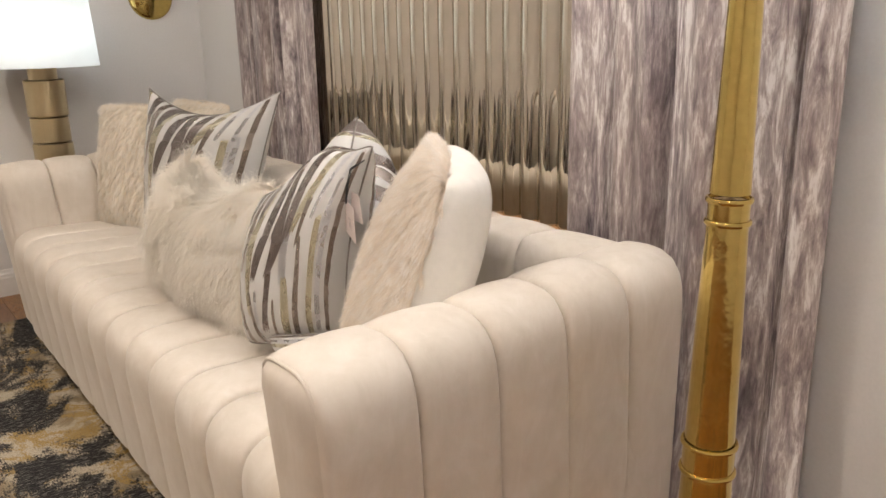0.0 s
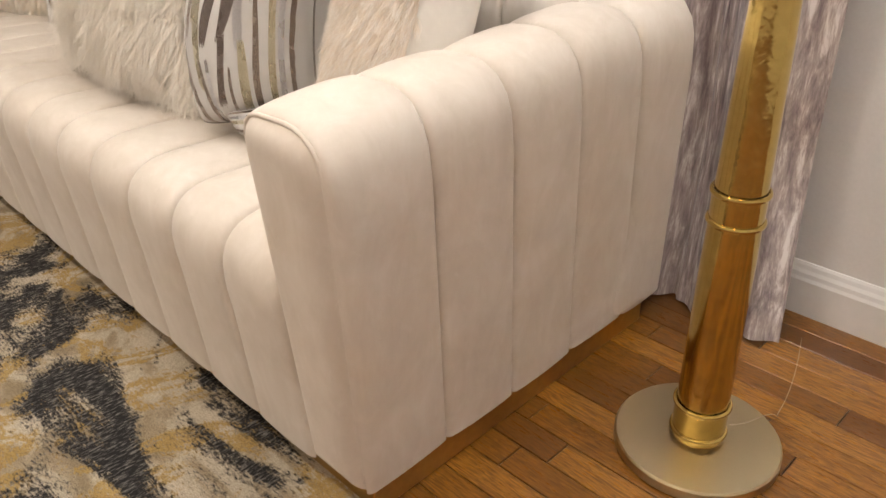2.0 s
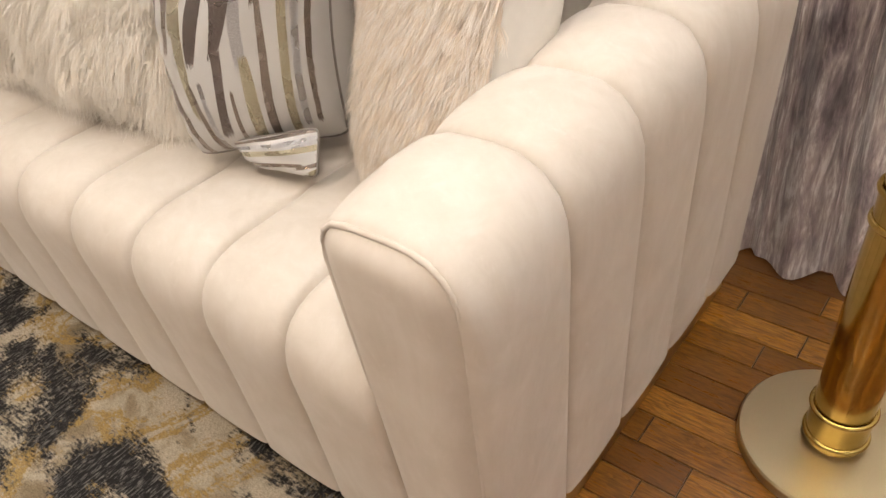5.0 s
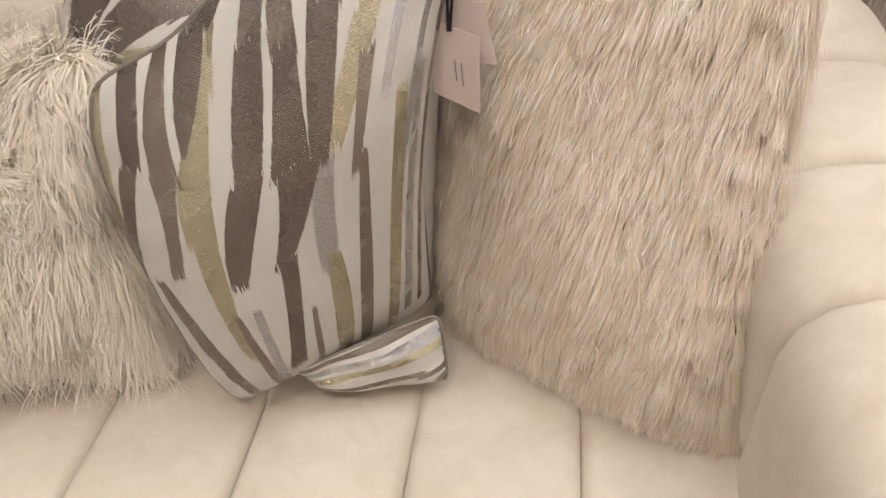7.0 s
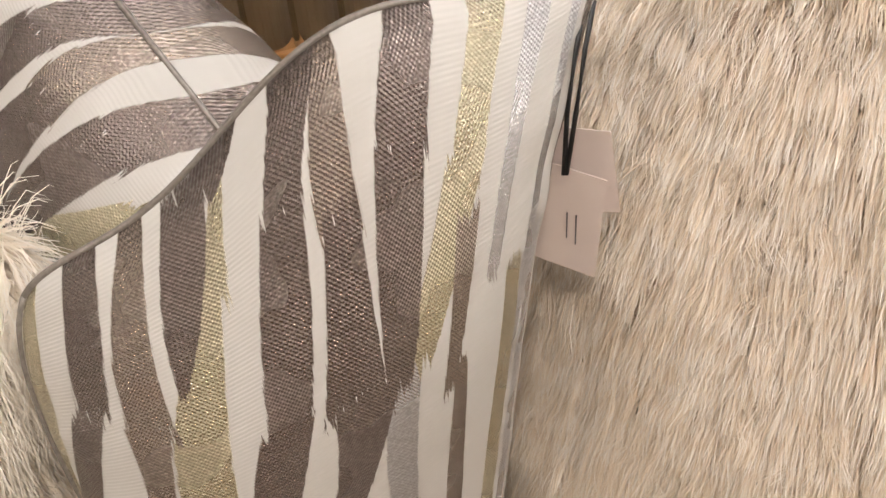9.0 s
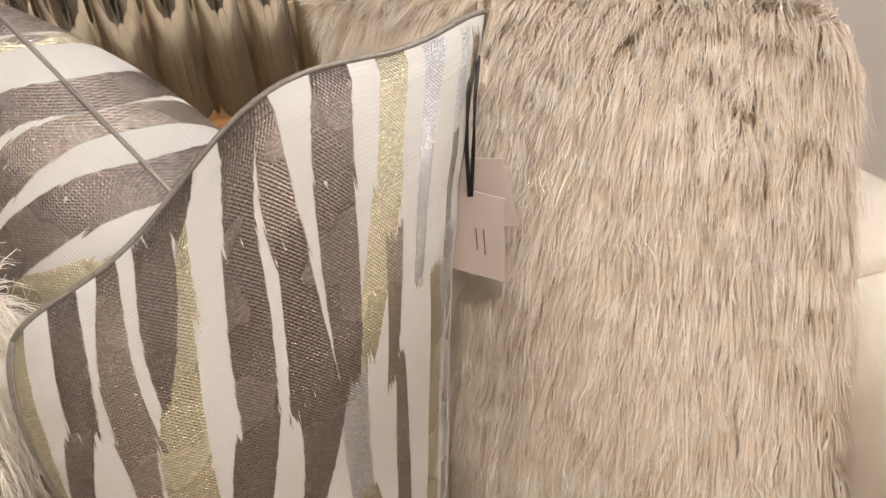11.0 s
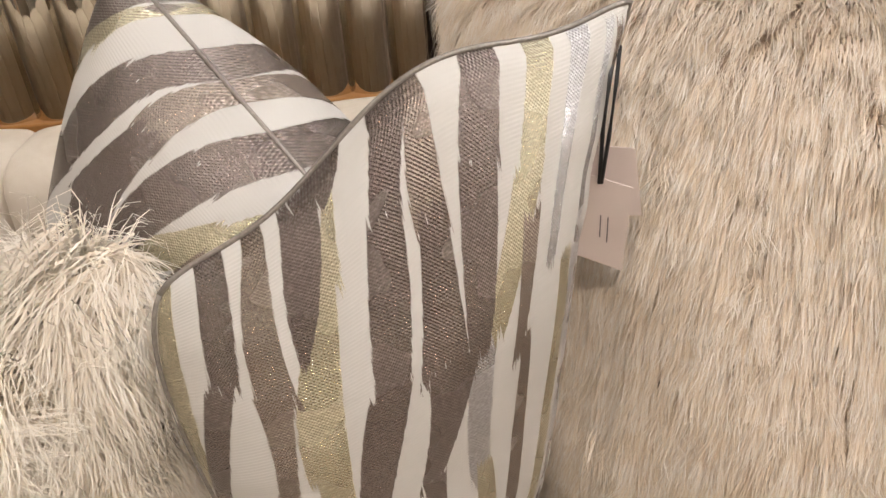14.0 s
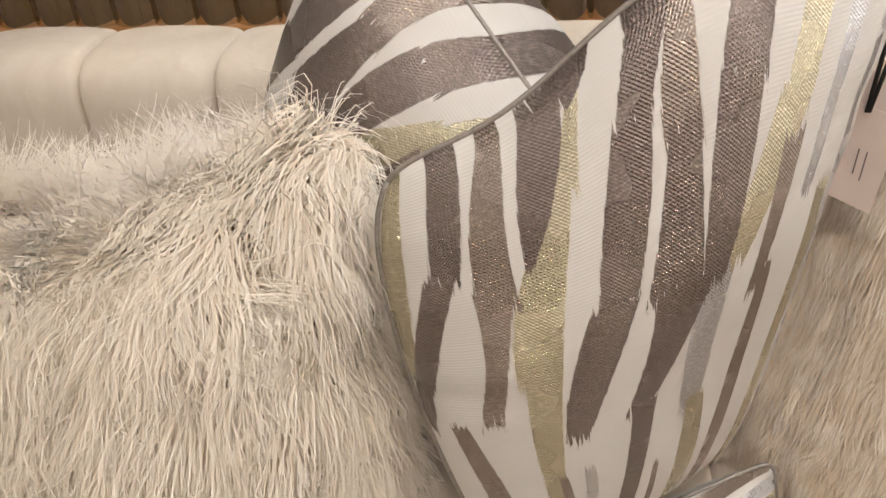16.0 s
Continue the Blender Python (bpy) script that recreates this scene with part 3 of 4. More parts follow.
# ---- pillows ----
class Patch:
    """A stuffed pillow between four corners (top left, top right, bottom right, bottom left, seen from its front)."""

    def __init__(self, tl, tr, br, bl, front, rear, pinch=0.05, seed=0, flop=0.006, bow=(0, 0, 0, 0), cut=0.04, behind=None, hump=0.0):
        self.c = [Vector(p) for p in (tl, tr, br, bl)]
        d1, d2 = self.c[1] - self.c[3], self.c[0] - self.c[2]
        self.n = d1.cross(d2).normalized()
        if self.n.y > 0:
            self.n = -self.n
        self.hump = hump
        self.bow, self.cut, self.behind = bow, cut, Vector(behind) if behind else None
        self.front, self.rear, self.pinch, self.seed, self.flop = front, rear, pinch, seed, flop

    def flat(self, u, v):
        tl, tr, br, bl = self.c
        a, b = 2 * u - 1, 2 * v - 1
        nip = 1 - self.cut * (a * b) ** 6
        uu = 0.5 + 0.5 * a * nip * (1 - self.pinch * (1 - b * b) * abs(a) ** 2)
        vv = 0.5 + 0.5 * b * nip * (1 - self.pinch * (1 - a * a) * abs(b) ** 2)
        top, right, bottom, left = self.bow
        vv += self.hump * max(b, 0) ** 3 * (1 - a * a) * math.cos(4.1 * (a - 0.1))
        vv += (top * max(b, 0) ** 2 - bottom * max(-b, 0) ** 2) * (1 - a * a)
        uu += (right * max(a, 0) ** 2 - left * max(-a, 0) ** 2) * (1 - b * b)
        return tl * (1 - uu) * vv + tr * uu * vv + br * uu * (1 - vv) + bl * (1 - uu) * (1 - vv)

    def height(self, u, v):
        a, b = abs(2 * u - 1), abs(2 * v - 1)
        return ((1 - a ** 2.6) * (1 - b ** 2.6)) ** 0.55

    def at(self, u, v, side=1):
        h = self.height(u, v)
        p = self.flat(u, v)
        w = noise.noise(Vector((u * 2.5 + self.seed, v * 2.5, side))) * self.flop * 2 * h
        crease = 0.012 * (noise.noise(Vector((u * 6, v * 22 + self.seed, 3))) + 0.5 * math.sin(52 * v + 9 * u)) * h * (1 - h) * (abs(2 * u - 1) ** 3)
        if side < 0 and self.behind:
            return p + self.behind * (h * self.rear) + self.n * (w + crease)
        return p + self.n * (side * h * (self.front if side > 0 else self.rear) + w + crease)

    def normal(self, u, v, side=1):
        e = 0.01
        a = self.at(min(u + e, 1), v, side) - self.at(max(u - e, 0), v, side)
        b = self.at(u, min(v + e, 1), side) - self.at(u, max(v - e, 0), side)
        n = a.cross(b)
        n = n.normalized() if n.length > 1e-9 else self.n
        return n if n.dot(self.n) * side > 0 else -n


def cover(pillow, pt, front_mat, rear_mat, uv=None, front_label="", rear_label="", n=64):
    sheet("front_cover", lambda u, v: pt.at(u, v, 1), n, n, front_mat, pillow, front_label, uv=uv)
    sheet("back_cover", lambda u, v: pt.at(u, v, -1), n, n, rear_mat, pillow, rear_label, uv=uv)


def edge_loop(pt, n=40):
    pts = [pt.flat(k / n, 1) for k in range(n)] + [pt.flat(1, 1 - k / n) for k in range(n)]
    pts += [pt.flat(1 - k / n, 0) for k in range(n)] + [pt.flat(0, k / n) for k in range(n + 1)]
    return pts


def fur(name, pillow, pt, material, count, length, width, seg, fall, wave, clump, sides=(1,), rim=0.25, seed=1, lift=1.0, combed=(0.0, -0.45, -1.0), crest=0, grip=0.45, puff=0.5, hem=0):
    """Tapered ribbon strands rooted on a pillow, combed downwards, gathered in locks."""
    rng = np.random.default_rng(seed)
    G = 60
    grid = {s: np.array([[list(pt.at(i / G, j / G, s)) + list(pt.normal(i / G, j / G, s)) for i in range(G + 1)] for j in range(G + 1)]) for s in sides}
    roots, norms = [], []
    for s in sides:
        k = count // len(sides)
        u, v = rng.random(k), rng.random(k)
        e = rng.random(k) < rim
        which = rng.integers(0, 4, k)
        u = np.where(e & (which == 0), 0.03 * rng.random(k), np.where(e & (which == 1), 1 - 0.03 * rng.random(k), u))
        v = np.where(e & (which == 2), 0.03 * rng.random(k), np.where(e & (which == 3), 1 - 0.03 * rng.random(k), v))
        fu, fv = u * G, v * G
        iu, iv = np.minimum(fu.astype(int), G - 1), np.minimum(fv.astype(int), G - 1)
        au, av = (fu - iu)[:, None], (fv - iv)[:, None]
        g = grid[s]
        q = g[iv, iu] * (1 - au) * (1 - av) + g[iv, iu + 1] * au * (1 - av) + g[iv + 1, iu] * (1 - au) * av + g[iv + 1, iu + 1] * au * av
        roots.append(q[:, :3])
        norms.append(q[:, 3:])
    for k in range(crest):
        u, which = rng.random(), rng.random()
        a, b = ((u, 1.0), (u, 0.85)) if which < 0.6 else (((0.0, u), (0.12, u)) if which < 0.8 else ((1.0, u), (0.88, u)))
        p, q = pt.flat(*a), pt.flat(*b)
        roots.append(np.array([p]))
        norms.append(np.array([(p - q).normalized() + pt.n * 0.35]))
    for k in range(hem):
        u = rng.random()
        p, q = pt.flat(u, 0.0), pt.flat(u, 0.15)
        roots.append(np.array([p]))
        norms.append(np.array([(p - q).normalized() * 0.5 + pt.n + Vector((0, 0, 0.25))]))
    P, N = np.vstack(roots), np.vstack(norms)
    N /= np.linalg.norm(N, axis=1, keepdims=True) + 1e-9
    n = len(P)
    m = max(8, n // clump)
    leaders = rng.integers(0, n, m)
    cell = np.zeros(n, int)
    for a in range(0, n, 2000):
        d = ((P[a:a + 2000, None, :] - P[None, leaders, :]) ** 2).sum(2)
        cell[a:a + 2000] = d.argmin(1)
    turn = rng.normal(size=(m, 3))[cell]
    L = length * (0.65 + 0.5 * rng.random(n)) * (0.75 + 0.45 * rng.random(m)[cell])
    phase = rng.random(m)[cell] * 6.28 + rng.normal(size=n) * 0.4
    comb = np.array(combed)
    comb = comb / np.linalg.norm(comb)
    down = comb - N * (N @ comb)[:, None]
    own = rng.normal(size=(n, 3))
    d0 = N * lift + turn * 0.30 + own * 0.10
    d0 /= np.linalg.norm(d0, axis=1, keepdims=True)
    pts = [P.copy()]
    pos = P.copy()
    lead = P[leaders][cell]
    for k in range(seg):
        t = (k + 1) / seg
        d = d0 * (1 - fall * min(1, 1.6 * t)) + down * fall * min(1.0, 1.6 * t) + turn * wave * 0.5 * np.sin(5.0 * t + phase)[:, None] + own * wave * 0.15
        keep = (d * N).sum(1)
        d += N * np.maximum(0.06 - keep, 0)[:, None]
        d /= np.linalg.norm(d, axis=1, keepdims=True)
        pos = pos + d * (L / seg)[:, None]
        gather = (lead - P) * (grip / seg) * (t ** 0.5)
        pos = pos + gather * 0.9
        pts.append(pos.copy())
    pts = np.array(pts)
    M = N.copy()
    M[:, 1] = -np.abs(M[:, 1])
    side = np.cross(pts[-1] - pts[0], M + own * 0.35)
    side /= np.linalg.norm(side, axis=1, keepdims=True) + 1e-9
    k = seg + 1
    taper = np.linspace(1, 0.12, k) ** 0.7
    W = width * (0.6 + 0.8 * rng.random(n))
    left = pts - side[None] * (W[None, :] * taper[:, None] / 2)[..., None]
    right = pts + side[None] * (W[None, :] * taper[:, None] / 2)[..., None]
    co = np.stack([left, right], 2).transpose(1, 0, 2, 3).reshape(-1, 3)
    base = (np.arange(n) * 2 * k)[:, None, None]
    j = np.arange(seg)[None, :, None] * 2
    quad = base + j + np.array([0, 1, 3, 2])[None, None, :]
    me = bpy.data.meshes.new(name)
    nf = n * seg
    me.vertices.add(len(co))
    me.vertices.foreach_set("co", co.astype(np.float32).ravel())
    me.loops.add(nf * 4)
    me.loops.foreach_set("vertex_index", quad.reshape(-1).astype(np.int32))
    me.polygons.add(nf)
    me.polygons.foreach_set("loop_start", np.arange(0, nf * 4, 4, dtype=np.int32))
    layer = me.uv_layers.new(name="UVMap")
    vv = np.arange(seg) / seg
    cor = np.stack([np.stack([np.zeros(seg), vv], 1), np.stack([np.ones(seg), vv], 1), np.stack([np.ones(seg), vv + 1 / seg], 1), np.stack([np.zeros(seg), vv + 1 / seg], 1)], 1)
    layer.data.foreach_set("uv", np.tile(cor.reshape(1, -1), (n, 1)).astype(np.float32).ravel())
    me.update(calc_edges=True)
    off = P - lead
    off /= np.median(np.linalg.norm(off, axis=1)) + 1e-9
    shade = M + own * 0.2 + turn * 0.2 + np.clip(off, -2, 2) * puff + np.array([0.0, -0.1, 0.5])
    shade /= np.linalg.norm(shade, axis=1, keepdims=True)
    ob = finish(name, me, material, pillow)
    me.normals_split_custom_set_from_vertices(np.repeat(shade, 2 * k, axis=0).astype(np.float32))
    ob["kind"] = "stuff"
    return ob


def striped(pt, label, uv=None):
    p = thing("striped_pillow", label, "pillow", "striped pillows")
    cover(p, pt, STRIPE, STRIPE, uv)
    tube("piping", edge_loop(pt), 0.0026, PIPING, p, "dark pewter piping cord", 8)
    return p


def furry(pt, label, count, length, material, skin, rear, sides, **kw):
    p = thing("fur_pillow", label, "pillow", "fur pillows")
    cover(p, pt, skin, rear, rear_label="smooth white cotton back" if rear is LINING else "")
    fur("fur", p, pt, material, count, length, sides=sides, **kw)
    return p


# front pair beside the arm
P_STRIPE = Patch((-0.796, 0.309, 0.82), (-0.414, 0.404, 0.988), (-0.501, 0.364, 0.505), (-0.69, 0.20, 0.50), 0.085, 0.10, 0.0, 1, bow=(0.026, -0.125, -0.03, 0.06), cut=0.06, behind=(0.35, 0.9, 0.0), hump=0.05)
front_striped = striped(P_STRIPE, "white pillow with taupe and gold brush stripes and a hang tag")
P_FOLD = Patch((-0.625, 0.222, 0.540), (-0.478, 0.285, 0.572), (-0.468, 0.250, 0.503), (-0.60, 0.232, 0.495), 0.016, 0.02, 0.02, 12, cut=0.08)
sheet("corner_fold", lambda u, v: P_FOLD.at(u, v, 1), 24, 16, STRIPE, front_striped, uv=lambda u, v: (0.55 + 0.4 * v, 0.2 + 0.5 * u))
sheet("corner_fold", lambda u, v: P_FOLD.at(u, v, -1), 24, 16, STRIPE, front_striped, uv=lambda u, v: (0.2 + 0.4 * v, 0.2 + 0.5 * u))
tube("piping", [P_FOLD.flat(k / 20, 1) for k in range(21)] + [P_FOLD.flat(1, 1 - k / 10) for k in range(1, 11)], 0.002, PIPING, front_striped, "dark pewter piping cord", 6)

P_FUR = Patch((-0.55, 0.655, 0.935), (-0.155, 0.38, 0.935), (-0.185, 0.205, 0.475), (-0.475, 0.365, 0.475), 0.07, 0.16, 0.03, 2, behind=(0.62, 0.76, 0.2), bow=(0.06, 0.0, 0.02, 0), cut=0.05, flop=0.014)
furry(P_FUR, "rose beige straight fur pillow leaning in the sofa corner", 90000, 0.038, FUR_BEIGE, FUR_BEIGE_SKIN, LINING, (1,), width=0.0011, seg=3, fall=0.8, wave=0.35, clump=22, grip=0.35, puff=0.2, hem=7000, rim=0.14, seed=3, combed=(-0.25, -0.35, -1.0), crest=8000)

P_SHAG = Patch((-1.40, 0.36, 0.84), (-0.835, 0.37, 0.828), (-0.80, 0.29, 0.50), (-1.46, 0.29, 0.485), 0.10, 0.07, 0.05, 4, bow=(-0.28, 0, 0, 0), flop=0.012)
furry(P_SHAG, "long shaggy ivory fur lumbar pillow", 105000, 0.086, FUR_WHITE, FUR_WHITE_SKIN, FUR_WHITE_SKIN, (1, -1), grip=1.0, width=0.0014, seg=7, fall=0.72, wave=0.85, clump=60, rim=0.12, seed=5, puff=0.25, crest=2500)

P_BACK = Patch((-1.01, 0.60, 0.62), (-0.857, 0.638, 0.987), (-0.61, 0.40, 0.735), (-0.84, 0.44, 0.47), 0.10, 0.20, 0.0, 6, cut=0.02, behind=(0.78, 0.55, -0.1))
striped(P_BACK, "white pillow with taupe and gold brush stripes slumped against the backrest", uv=lambda u, v: (0.90 - 0.68 * v, 0.12 + 0.85 * u))

# far end
P_FAR = Patch((-2.06, 0.49, 1.01), (-1.38, 0.68, 1.02), (-1.52, 0.58, 0.50), (-2.04, 0.40, 0.47), 0.09, 0.09, 0.05, 7, bow=(-0.14, 0, 0, 0), cut=0)
striped(P_FAR, "white pillow with taupe brush stripes propped at the far end")
P_FARFUR = Patch((-2.36, 0.40, 0.945), (-2.02, 0.56, 0.95), (-2.06, 0.48, 0.47), (-2.38, 0.34, 0.47), 0.06, 0.05, 0.04, 8)
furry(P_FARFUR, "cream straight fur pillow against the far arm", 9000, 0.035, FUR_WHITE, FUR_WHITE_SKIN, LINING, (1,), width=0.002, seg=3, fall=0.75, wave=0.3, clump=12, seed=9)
P_FARBACK = Patch((-2.25, 0.66, 0.955), (-1.82, 0.70, 0.955), (-1.85, 0.62, 0.49), (-2.25, 0.58, 0.49), 0.05, 0.03, 0.04, 10)
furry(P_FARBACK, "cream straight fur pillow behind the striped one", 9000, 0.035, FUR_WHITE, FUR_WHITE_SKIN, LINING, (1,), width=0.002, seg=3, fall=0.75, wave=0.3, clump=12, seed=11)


# ---- hang tag ----
tag = thing("hang_tag", "folded pale card tag on a black cord", "tag")
for side in (-0.0025, 0.0025):
    tube("cord", [(-0.440 + side, 0.385, 0.942), (-0.449 + side, 0.358, 0.925), (-0.454 + side, 0.350, 0.89), (-0.457 + side * 0.3, 0.347, 0.852)], 0.0015, BLACK, tag, "black cord")


def card(name, corners, thick=0.0008):
    bm = bmesh.new()
    c = [Vector(p) for p in corners]
    n = (c[1] - c[0]).cross(c[3] - c[0]).normalized() * thick
    a = [bm.verts.new(p) for p in c]
    b = [bm.verts.new(p + n) for p in c]
    bm.faces.new(a)
    bm.faces.new(b[::-1])
    for k in range(4):
        bm.faces.new((a[k], a[(k + 1) % 4], b[(k + 1) % 4], b[k]))
    return part(name, bm, CARD, tag, smooth=False)


T0, TU, TV = Vector((-0.479, 0.352, 0.864)), Vector((0.0475, -0.004, -0.019)), Vector((0.0015, 0.004, -0.079))
card("card", [T0, T0 + TU, T0 + TU * 0.92 + TV * 1.0, T0 + TU * 0.02 + TV * 0.96])
card("card", [(-0.474, 0.364, 0.878), (-0.428, 0.361, 0.871), (-0.418, 0.362, 0.812), (-0.468, 0.366, 0.815)])
TN = TU.cross(TV).normalized()
TN = -TN if TN.y > 0 else TN
for k, (a, b, c) in enumerate(((0.50, 0.40, 0.66), (0.62, 0.40, 0.70))):
    bm = bmesh.new()
    q = [T0 + TU * x + TV * y + TN * 0.0012 for x, y in ((a, b), (a + 0.02, b), (a + 0.02, c), (a, c))]
    bm.faces.new([bm.verts.new(p) for p in q])
    part("print_bar", bm, INK, tag, "grey printed line", smooth=False)


# ---- curtains ----
def curtain(x0, x1, folds, y, label, seed, flare=0.03):
    c = thing("curtain", label, "curtain", "curtains")

    def fn(u, v):
        z = 0.006 + 2.44 * v
        x = x0 + (x1 - x0) * u
        ph = 2 * math.pi * folds * u + 1.3 * math.sin(5 * u + seed) + 0.25 * math.sin(3 * v + seed)
        amp = 0.021 + 0.009 * math.sin(3.1 * u * folds + seed) + 0.012 * max(0, 0.3 - v)
        low = max(0.0, 1 - z / 0.45) ** 1.5
        yy = y + amp * math.sin(ph) + 0.010 * math.sin(2.3 * ph + 4 * v) - flare * low
        xx = x + 0.014 * math.cos(ph) + flare * 1.0 * low * (u - 0.5)
        return Vector((xx, min(yy, Y1 - 0.006), z))

    sheet("cloth", fn, 150, 60, CURTAIN, c, uv=lambda a, b: (a * (x1 - x0) * 1.5 + seed, b * 2.44))
    tube("curtain_rod", [(x0 - 0.06, y, 2.47), (x1 + 0.06, y, 2.47)], 0.014, GOLD_BRUSH, c, "brass curtain rod")
    return c


curtain(-0.52, 0.195, 5.0, 1.07, "grey mauve streaked satin curtain reaching the floor behind the arm", 1.0, 0.08)
curtain(-2.56, -1.87, 5.0, 1.07, "grey mauve streaked satin curtain at the far end", 2.0)

# ---- fluted mirror screen ----
screen = thing("fluted_mirror_screen", "bronze mirrored screen of upright rounded flutes between the curtains", "mirror screen")
PITCH = 0.077
n_flutes = int((1.99 - 0.44) / PITCH)
flute_path = 14


def flute_mesh():
    bm = bmesh.new()
    rows = []
    for z in (0.643, 2.35):
        rows.append([bm.verts.new(((k / flute_path - 0.5) * PITCH, -0.017 * math.sin(math.pi * k / flute_path) ** 0.9, z)) for k in range(flute_path + 1)] + [bm.verts.new((PITCH / 2, 0.012, z)), bm.verts.new((-PITCH / 2, 0.012, z))])
    n = len(rows[0])
    for k in range(n):
        j = (k + 1) % n
        bm.faces.new((rows[0][k], rows[0][j], rows[1][j], rows[1][k]))
    bm.faces.new(rows[0])
    bm.faces.new(rows[1])
    return bm


first = part("flute", flute_mesh(), MIRROR, screen)
first.data.set_sharp_from_angle(angle=radians(50))
first.location = (-1.99 + PITCH / 2, 1.135, 0)
for k in range(1, n_flutes):
    f = new("flute", first.data)
    f.parent = screen
    f.location = (-1.99 + PITCH * (k + 0.5), 1.135, 0)

box("base_rail", -1.99, 1.108, 0.0, -1.99 + PITCH * n_flutes, 1.152, 0.643, RAIL, screen, "honey wood base rail", bevel=0.003)

# ---- floor lamp ----
LX, LY = 0.272, 0.59
fl = thing("floor_lamp", "tall gold floor lamp with ringed tapering pole on a round base", "floor lamp")
lathe("base_plate", [(0.148, 0.001), (0.15, 0.004), (0.15, 0.022), (0.147, 0.026), (0.05, 0.030)], LX, LY, GOLD_BRUSH, fl, "brushed champagne brass disc", 96)
lathe("pole", [(0.0455, 0.03), (0.0455, 0.12), (0.0435, 0.40), (0.0415, 0.47)], LX, LY, GOLD_POLE, fl, n=64)
lathe("pole", [(0.0405, 0.53), (0.036, 0.75), (0.031, 0.91)], LX, LY, GOLD_HAMMER, fl, "hammered gold upper pole", 64)
lathe("pole", [(0.0305, 0.95), (0.024, 1.25), (0.021, 1.55)], LX, LY, GOLD_HAMMER, fl, "hammered gold upper pole", 64)


def collar(z0, z1, r):
    prof = [(r, z0 - 0.001)]
    for zc in (z0, z1):
        prof += [(r + 0.0045 * math.sin(a) ** 0.8, zc - 0.005 * math.cos(a)) for a in [math.pi * k / 6 for k in range(7)]]
    lathe("collar", prof + [(r, z1 + 0.001)], LX, LY, GOLD_POLE, fl, "polished ringed collar", 64)


collar(0.045, 0.105, 0.0475)
collar(0.475, 0.525, 0.0425)
collar(0.905, 0.94, 0.0315)
lathe("shade", [(0.19, 1.55), (0.19, 1.87), (0.187, 1.87), (0.187, 1.55)], LX, LY, SHADE, fl, "lit white drum shade")
cable = []
for k in range(33):
    q = k / 32
    arc = max(0.0, 1 - q / 0.3)
    cable.append((LX + 0.035 + 0.05 * math.sin(min(1.0, q / 0.3) * 2.2) - 0.12 * max(0.0, q - 0.3) ** 1.4, LY + 0.06 + 0.40 * q, 0.0035 + 0.026 * arc + 0.028 * math.sin(math.pi * min(1.0, q / 0.3)) ** 2))
tube("cable", cable, 0.0007, CABLE, fl, "thin clear cable", 6)

# ---- far corner: table lamp, side table, sconce ----
TX, TY = -2.95, 0.318
st = thing("side_table", "small round side table beside the sofa arm", "side table")
lathe("tabletop", [(0.20, 0.565), (0.20, 0.585)], TX, TY, GOLD_BRUSH, st)
lathe("stem", [(0.02, 0.02), (0.02, 0.565)], TX, TY, GOLD_BRUSH, st)
lathe("foot", [(0.15, 0.0), (0.15, 0.018), (0.02, 0.024)], TX, TY, GOLD_BRUSH, st)
tl = thing("table_lamp", "table lamp with ringed brass column and glowing white drum shade", "table lamp")
for z0, z1, r in ((0.585, 0.74, 0.084), (0.745, 0.855, 0.080), (0.86, 1.02, 0.084)):
    lathe("column", [(r - 0.004, z0), (r, z0 + 0.004), (r, z1 - 0.004), (r - 0.004, z1)], TX, TY, GOLD_BRUSH, tl, n=48)
lathe("neck", [(0.06, 1.02), (0.06, 1.10)], TX, TY, GOLD_BRUSH, tl)
lathe("shade", [(0.24, 1.075), (0.225, 1.40), (0.222, 1.40), (0.237, 1.075)], TX, TY, SHADE, tl, "glowing white drum shade")

sc = thing("wall_sconce", "round domed gold wall sconce", "wall sconce")
bm = bmesh.new()
bmesh.ops.create_uvsphere(bm, u_segments=40, v_segments=20, radius=0.11)
for v in bm.verts:
    v.co = Vector((X0 + 0.002 + max(0, v.co.x) * 0.4, 0.915 + v.co.y, 1.385 + v.co.z))
part("dome", bm, GOLD_POLE, sc)

# ---- rug ----
rug = thing("rug", "abstract rug in charcoal, beige and ochre under the sofa front", "rug")


def rug_top(u, v):
    x, y = -2.75 + 2.68 * u, -2.4 + 2.75 * v
    return Vector((x, y, 0.012 + 0.0012 * noise.noise(Vector((x * 9, y * 9, 0)))))


sheet("top", rug_top, 60, 60, RUG, rug)
box("backing", -2.752, -2.402, 0.001, -0.068, 0.352, 0.0095, RUG, rug, bevel=0.002)

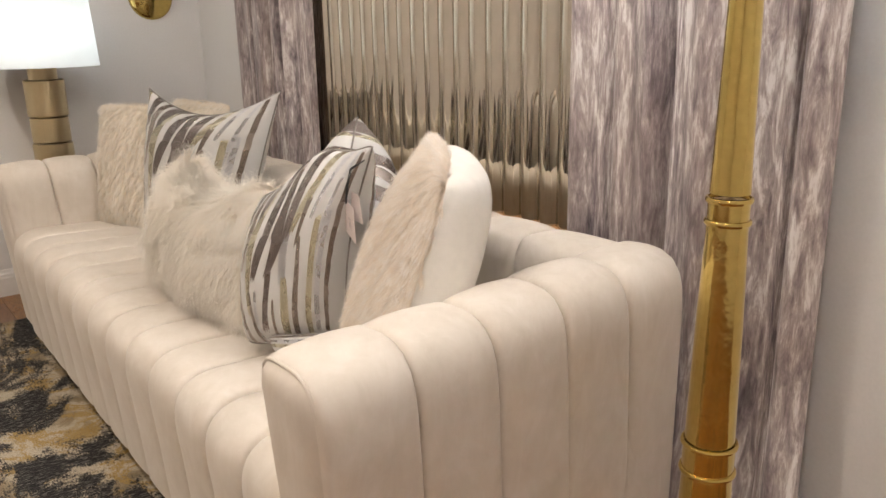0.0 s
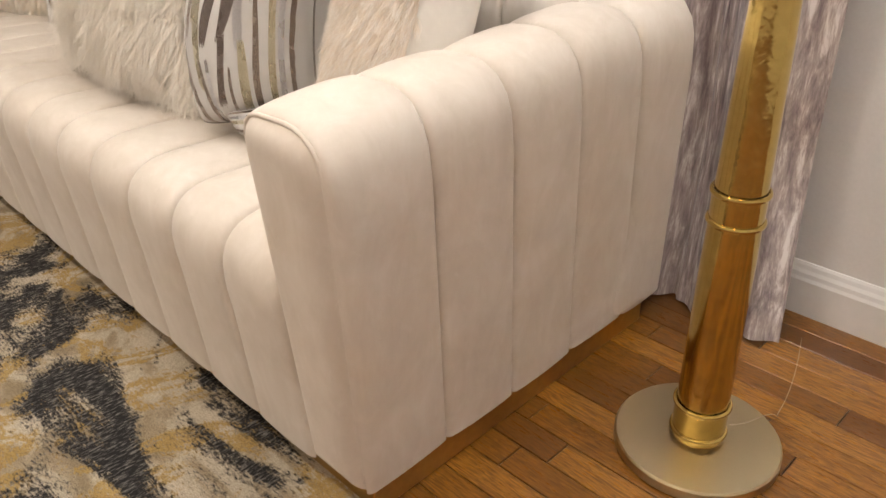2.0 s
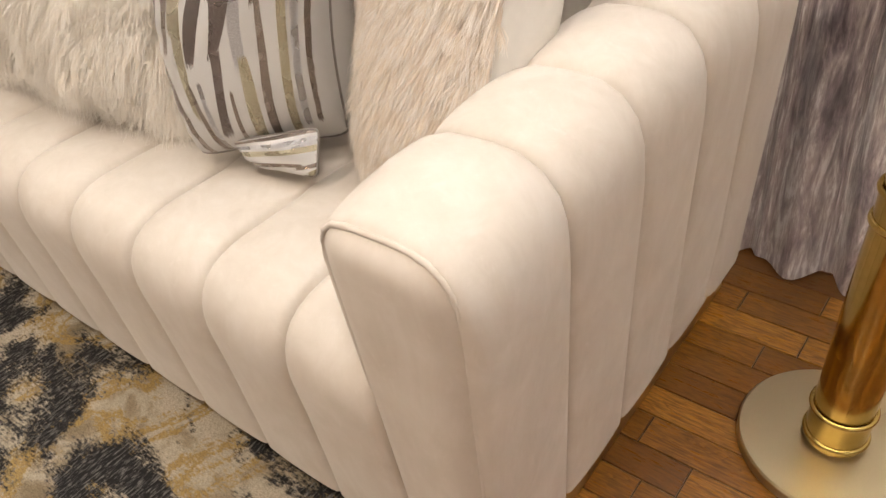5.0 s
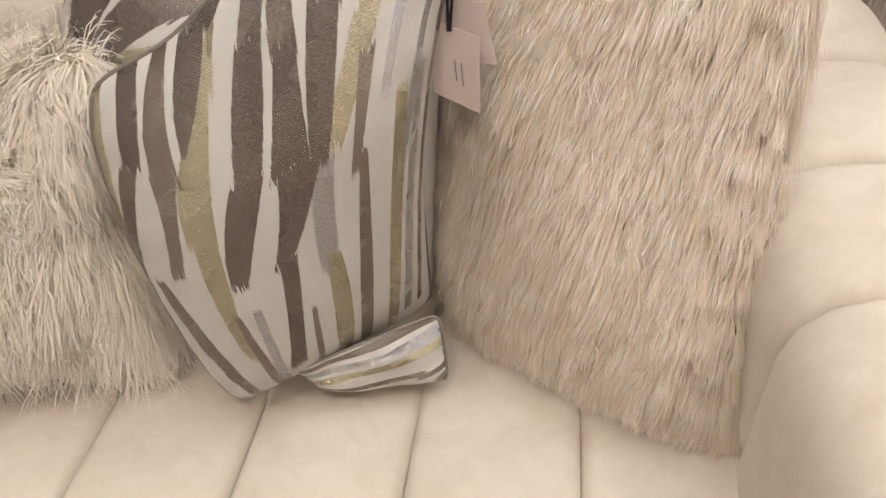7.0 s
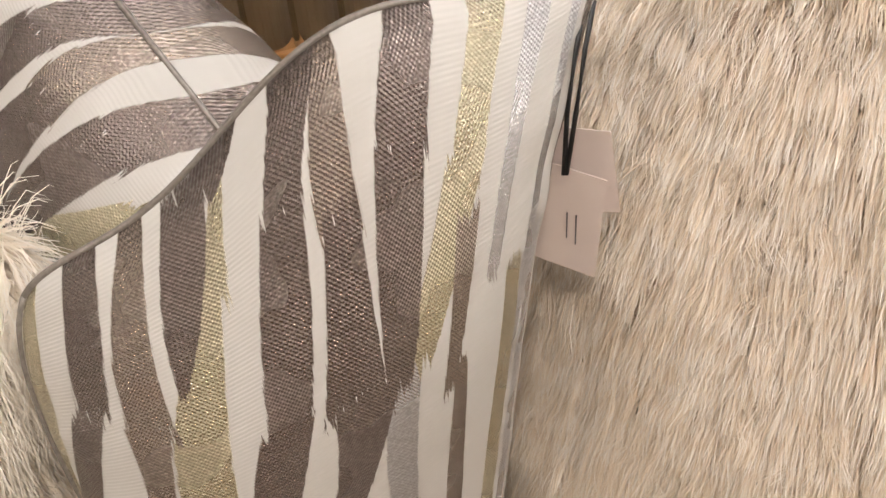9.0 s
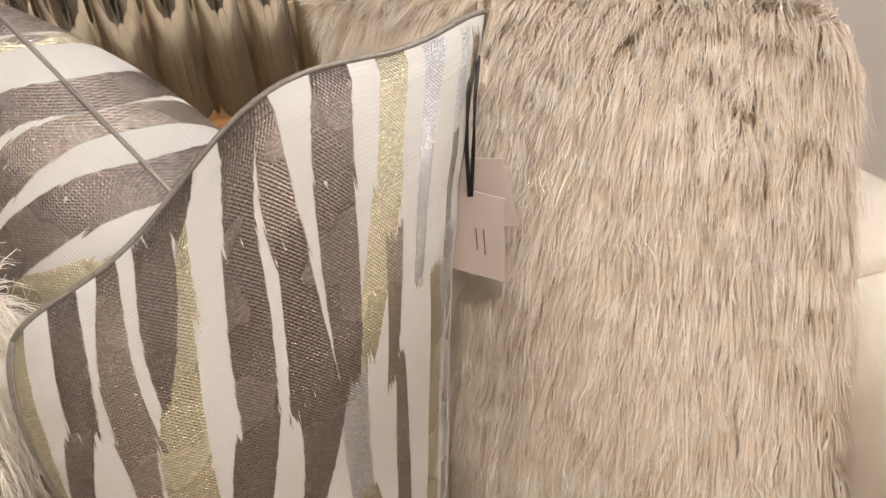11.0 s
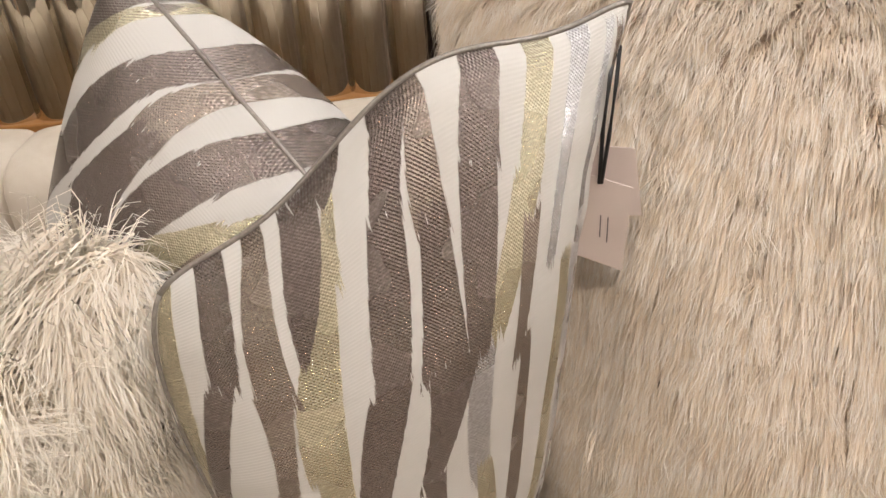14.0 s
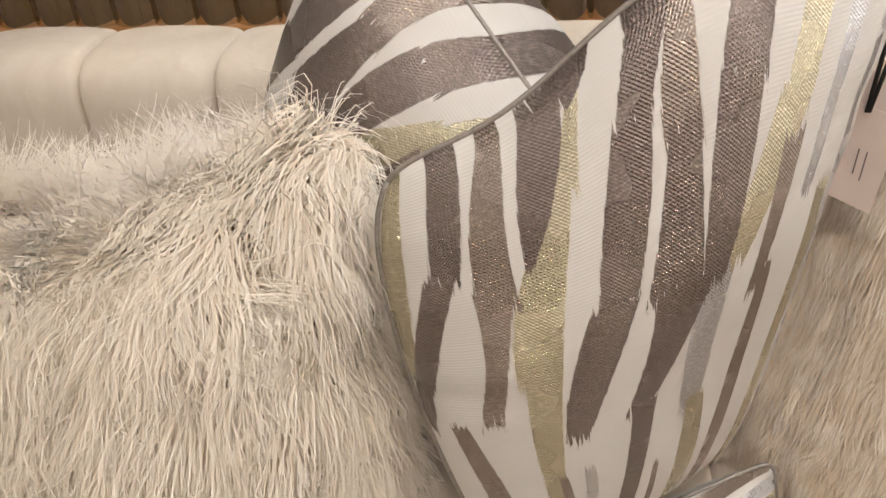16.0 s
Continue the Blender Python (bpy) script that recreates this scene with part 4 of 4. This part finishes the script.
# ---- floor ----
tagged(box("floor", X0 - 0.1, Y0 - 0.1, -0.06, X1 + 0.1, Y1 + 0.1, -0.004, GAP, bevel=0), "honey oak strip floor with dark joints", "floor", kind="structure")
FLOOR = bpy.data.objects["floor"]
PW = 0.066
rng = random.Random(4)
shapes = {}


def plank_mesh(length):
    key = round(length, 2)
    if key not in shapes:
        bm = bmesh.new()
        bmesh.ops.create_cube(bm, size=1)
        for v in bm.verts:
            v.co = Vector((v.co.x * (key - 0.0026), v.co.y * (PW - 0.0022), v.co.z * 0.012))
        bmesh.ops.bevel(bm, geom=[e for e in bm.edges if all(v.co.z > 0 for v in e.verts)], offset=0.0012, segments=1, affect="EDGES")
        me = bpy.data.meshes.new("plank")
        bm.to_mesh(me)
        bm.free()
        me.materials.append(OAK)
        shapes[key] = me
    return shapes[key]


rest_v, rest_f = [], []
y = Y0
while y < Y1 - PW * 0.5:
    x = X0 + 0.002
    first_cut = rng.choice((0.12, 0.2, 0.28, 0.36))
    while x < X1 - 0.06:
        L = min(first_cut or rng.choice((0.24, 0.3, 0.36, 0.42, 0.5, 0.62)), X1 - x)
        first_cut = 0
        cx, cy = x + L / 2, y + PW / 2
        if -0.35 < cx < 0.95 and -0.35 < cy < 1.14:
            p = new("plank", plank_mesh(L))
            p.parent = FLOOR
            p.location = (cx, cy, -0.006 + rng.uniform(-0.0003, 0.0003))
        else:
            b = len(rest_v)
            rest_v += [(x + 0.001, y + 0.001, 0), (x + L - 0.001, y + 0.001, 0), (x + L - 0.001, y + PW - 0.001, 0), (x + 0.001, y + PW - 0.001, 0)]
            rest_v += [(a, c, -0.01) for a, c, _ in rest_v[b:b + 4]]
            rest_f.append((b, b + 1, b + 2, b + 3))
            rest_f += [(b + k, b + 4 + k, b + 4 + (k + 1) % 4, b + (k + 1) % 4) for k in range(4)]
        x += L
    y += PW
me = bpy.data.meshes.new("planks")
me.from_pydata(rest_v, [], rest_f)
planks = finish("planks", me, OAK, FLOOR, smooth=False)
planks["kind"] = "stuff"
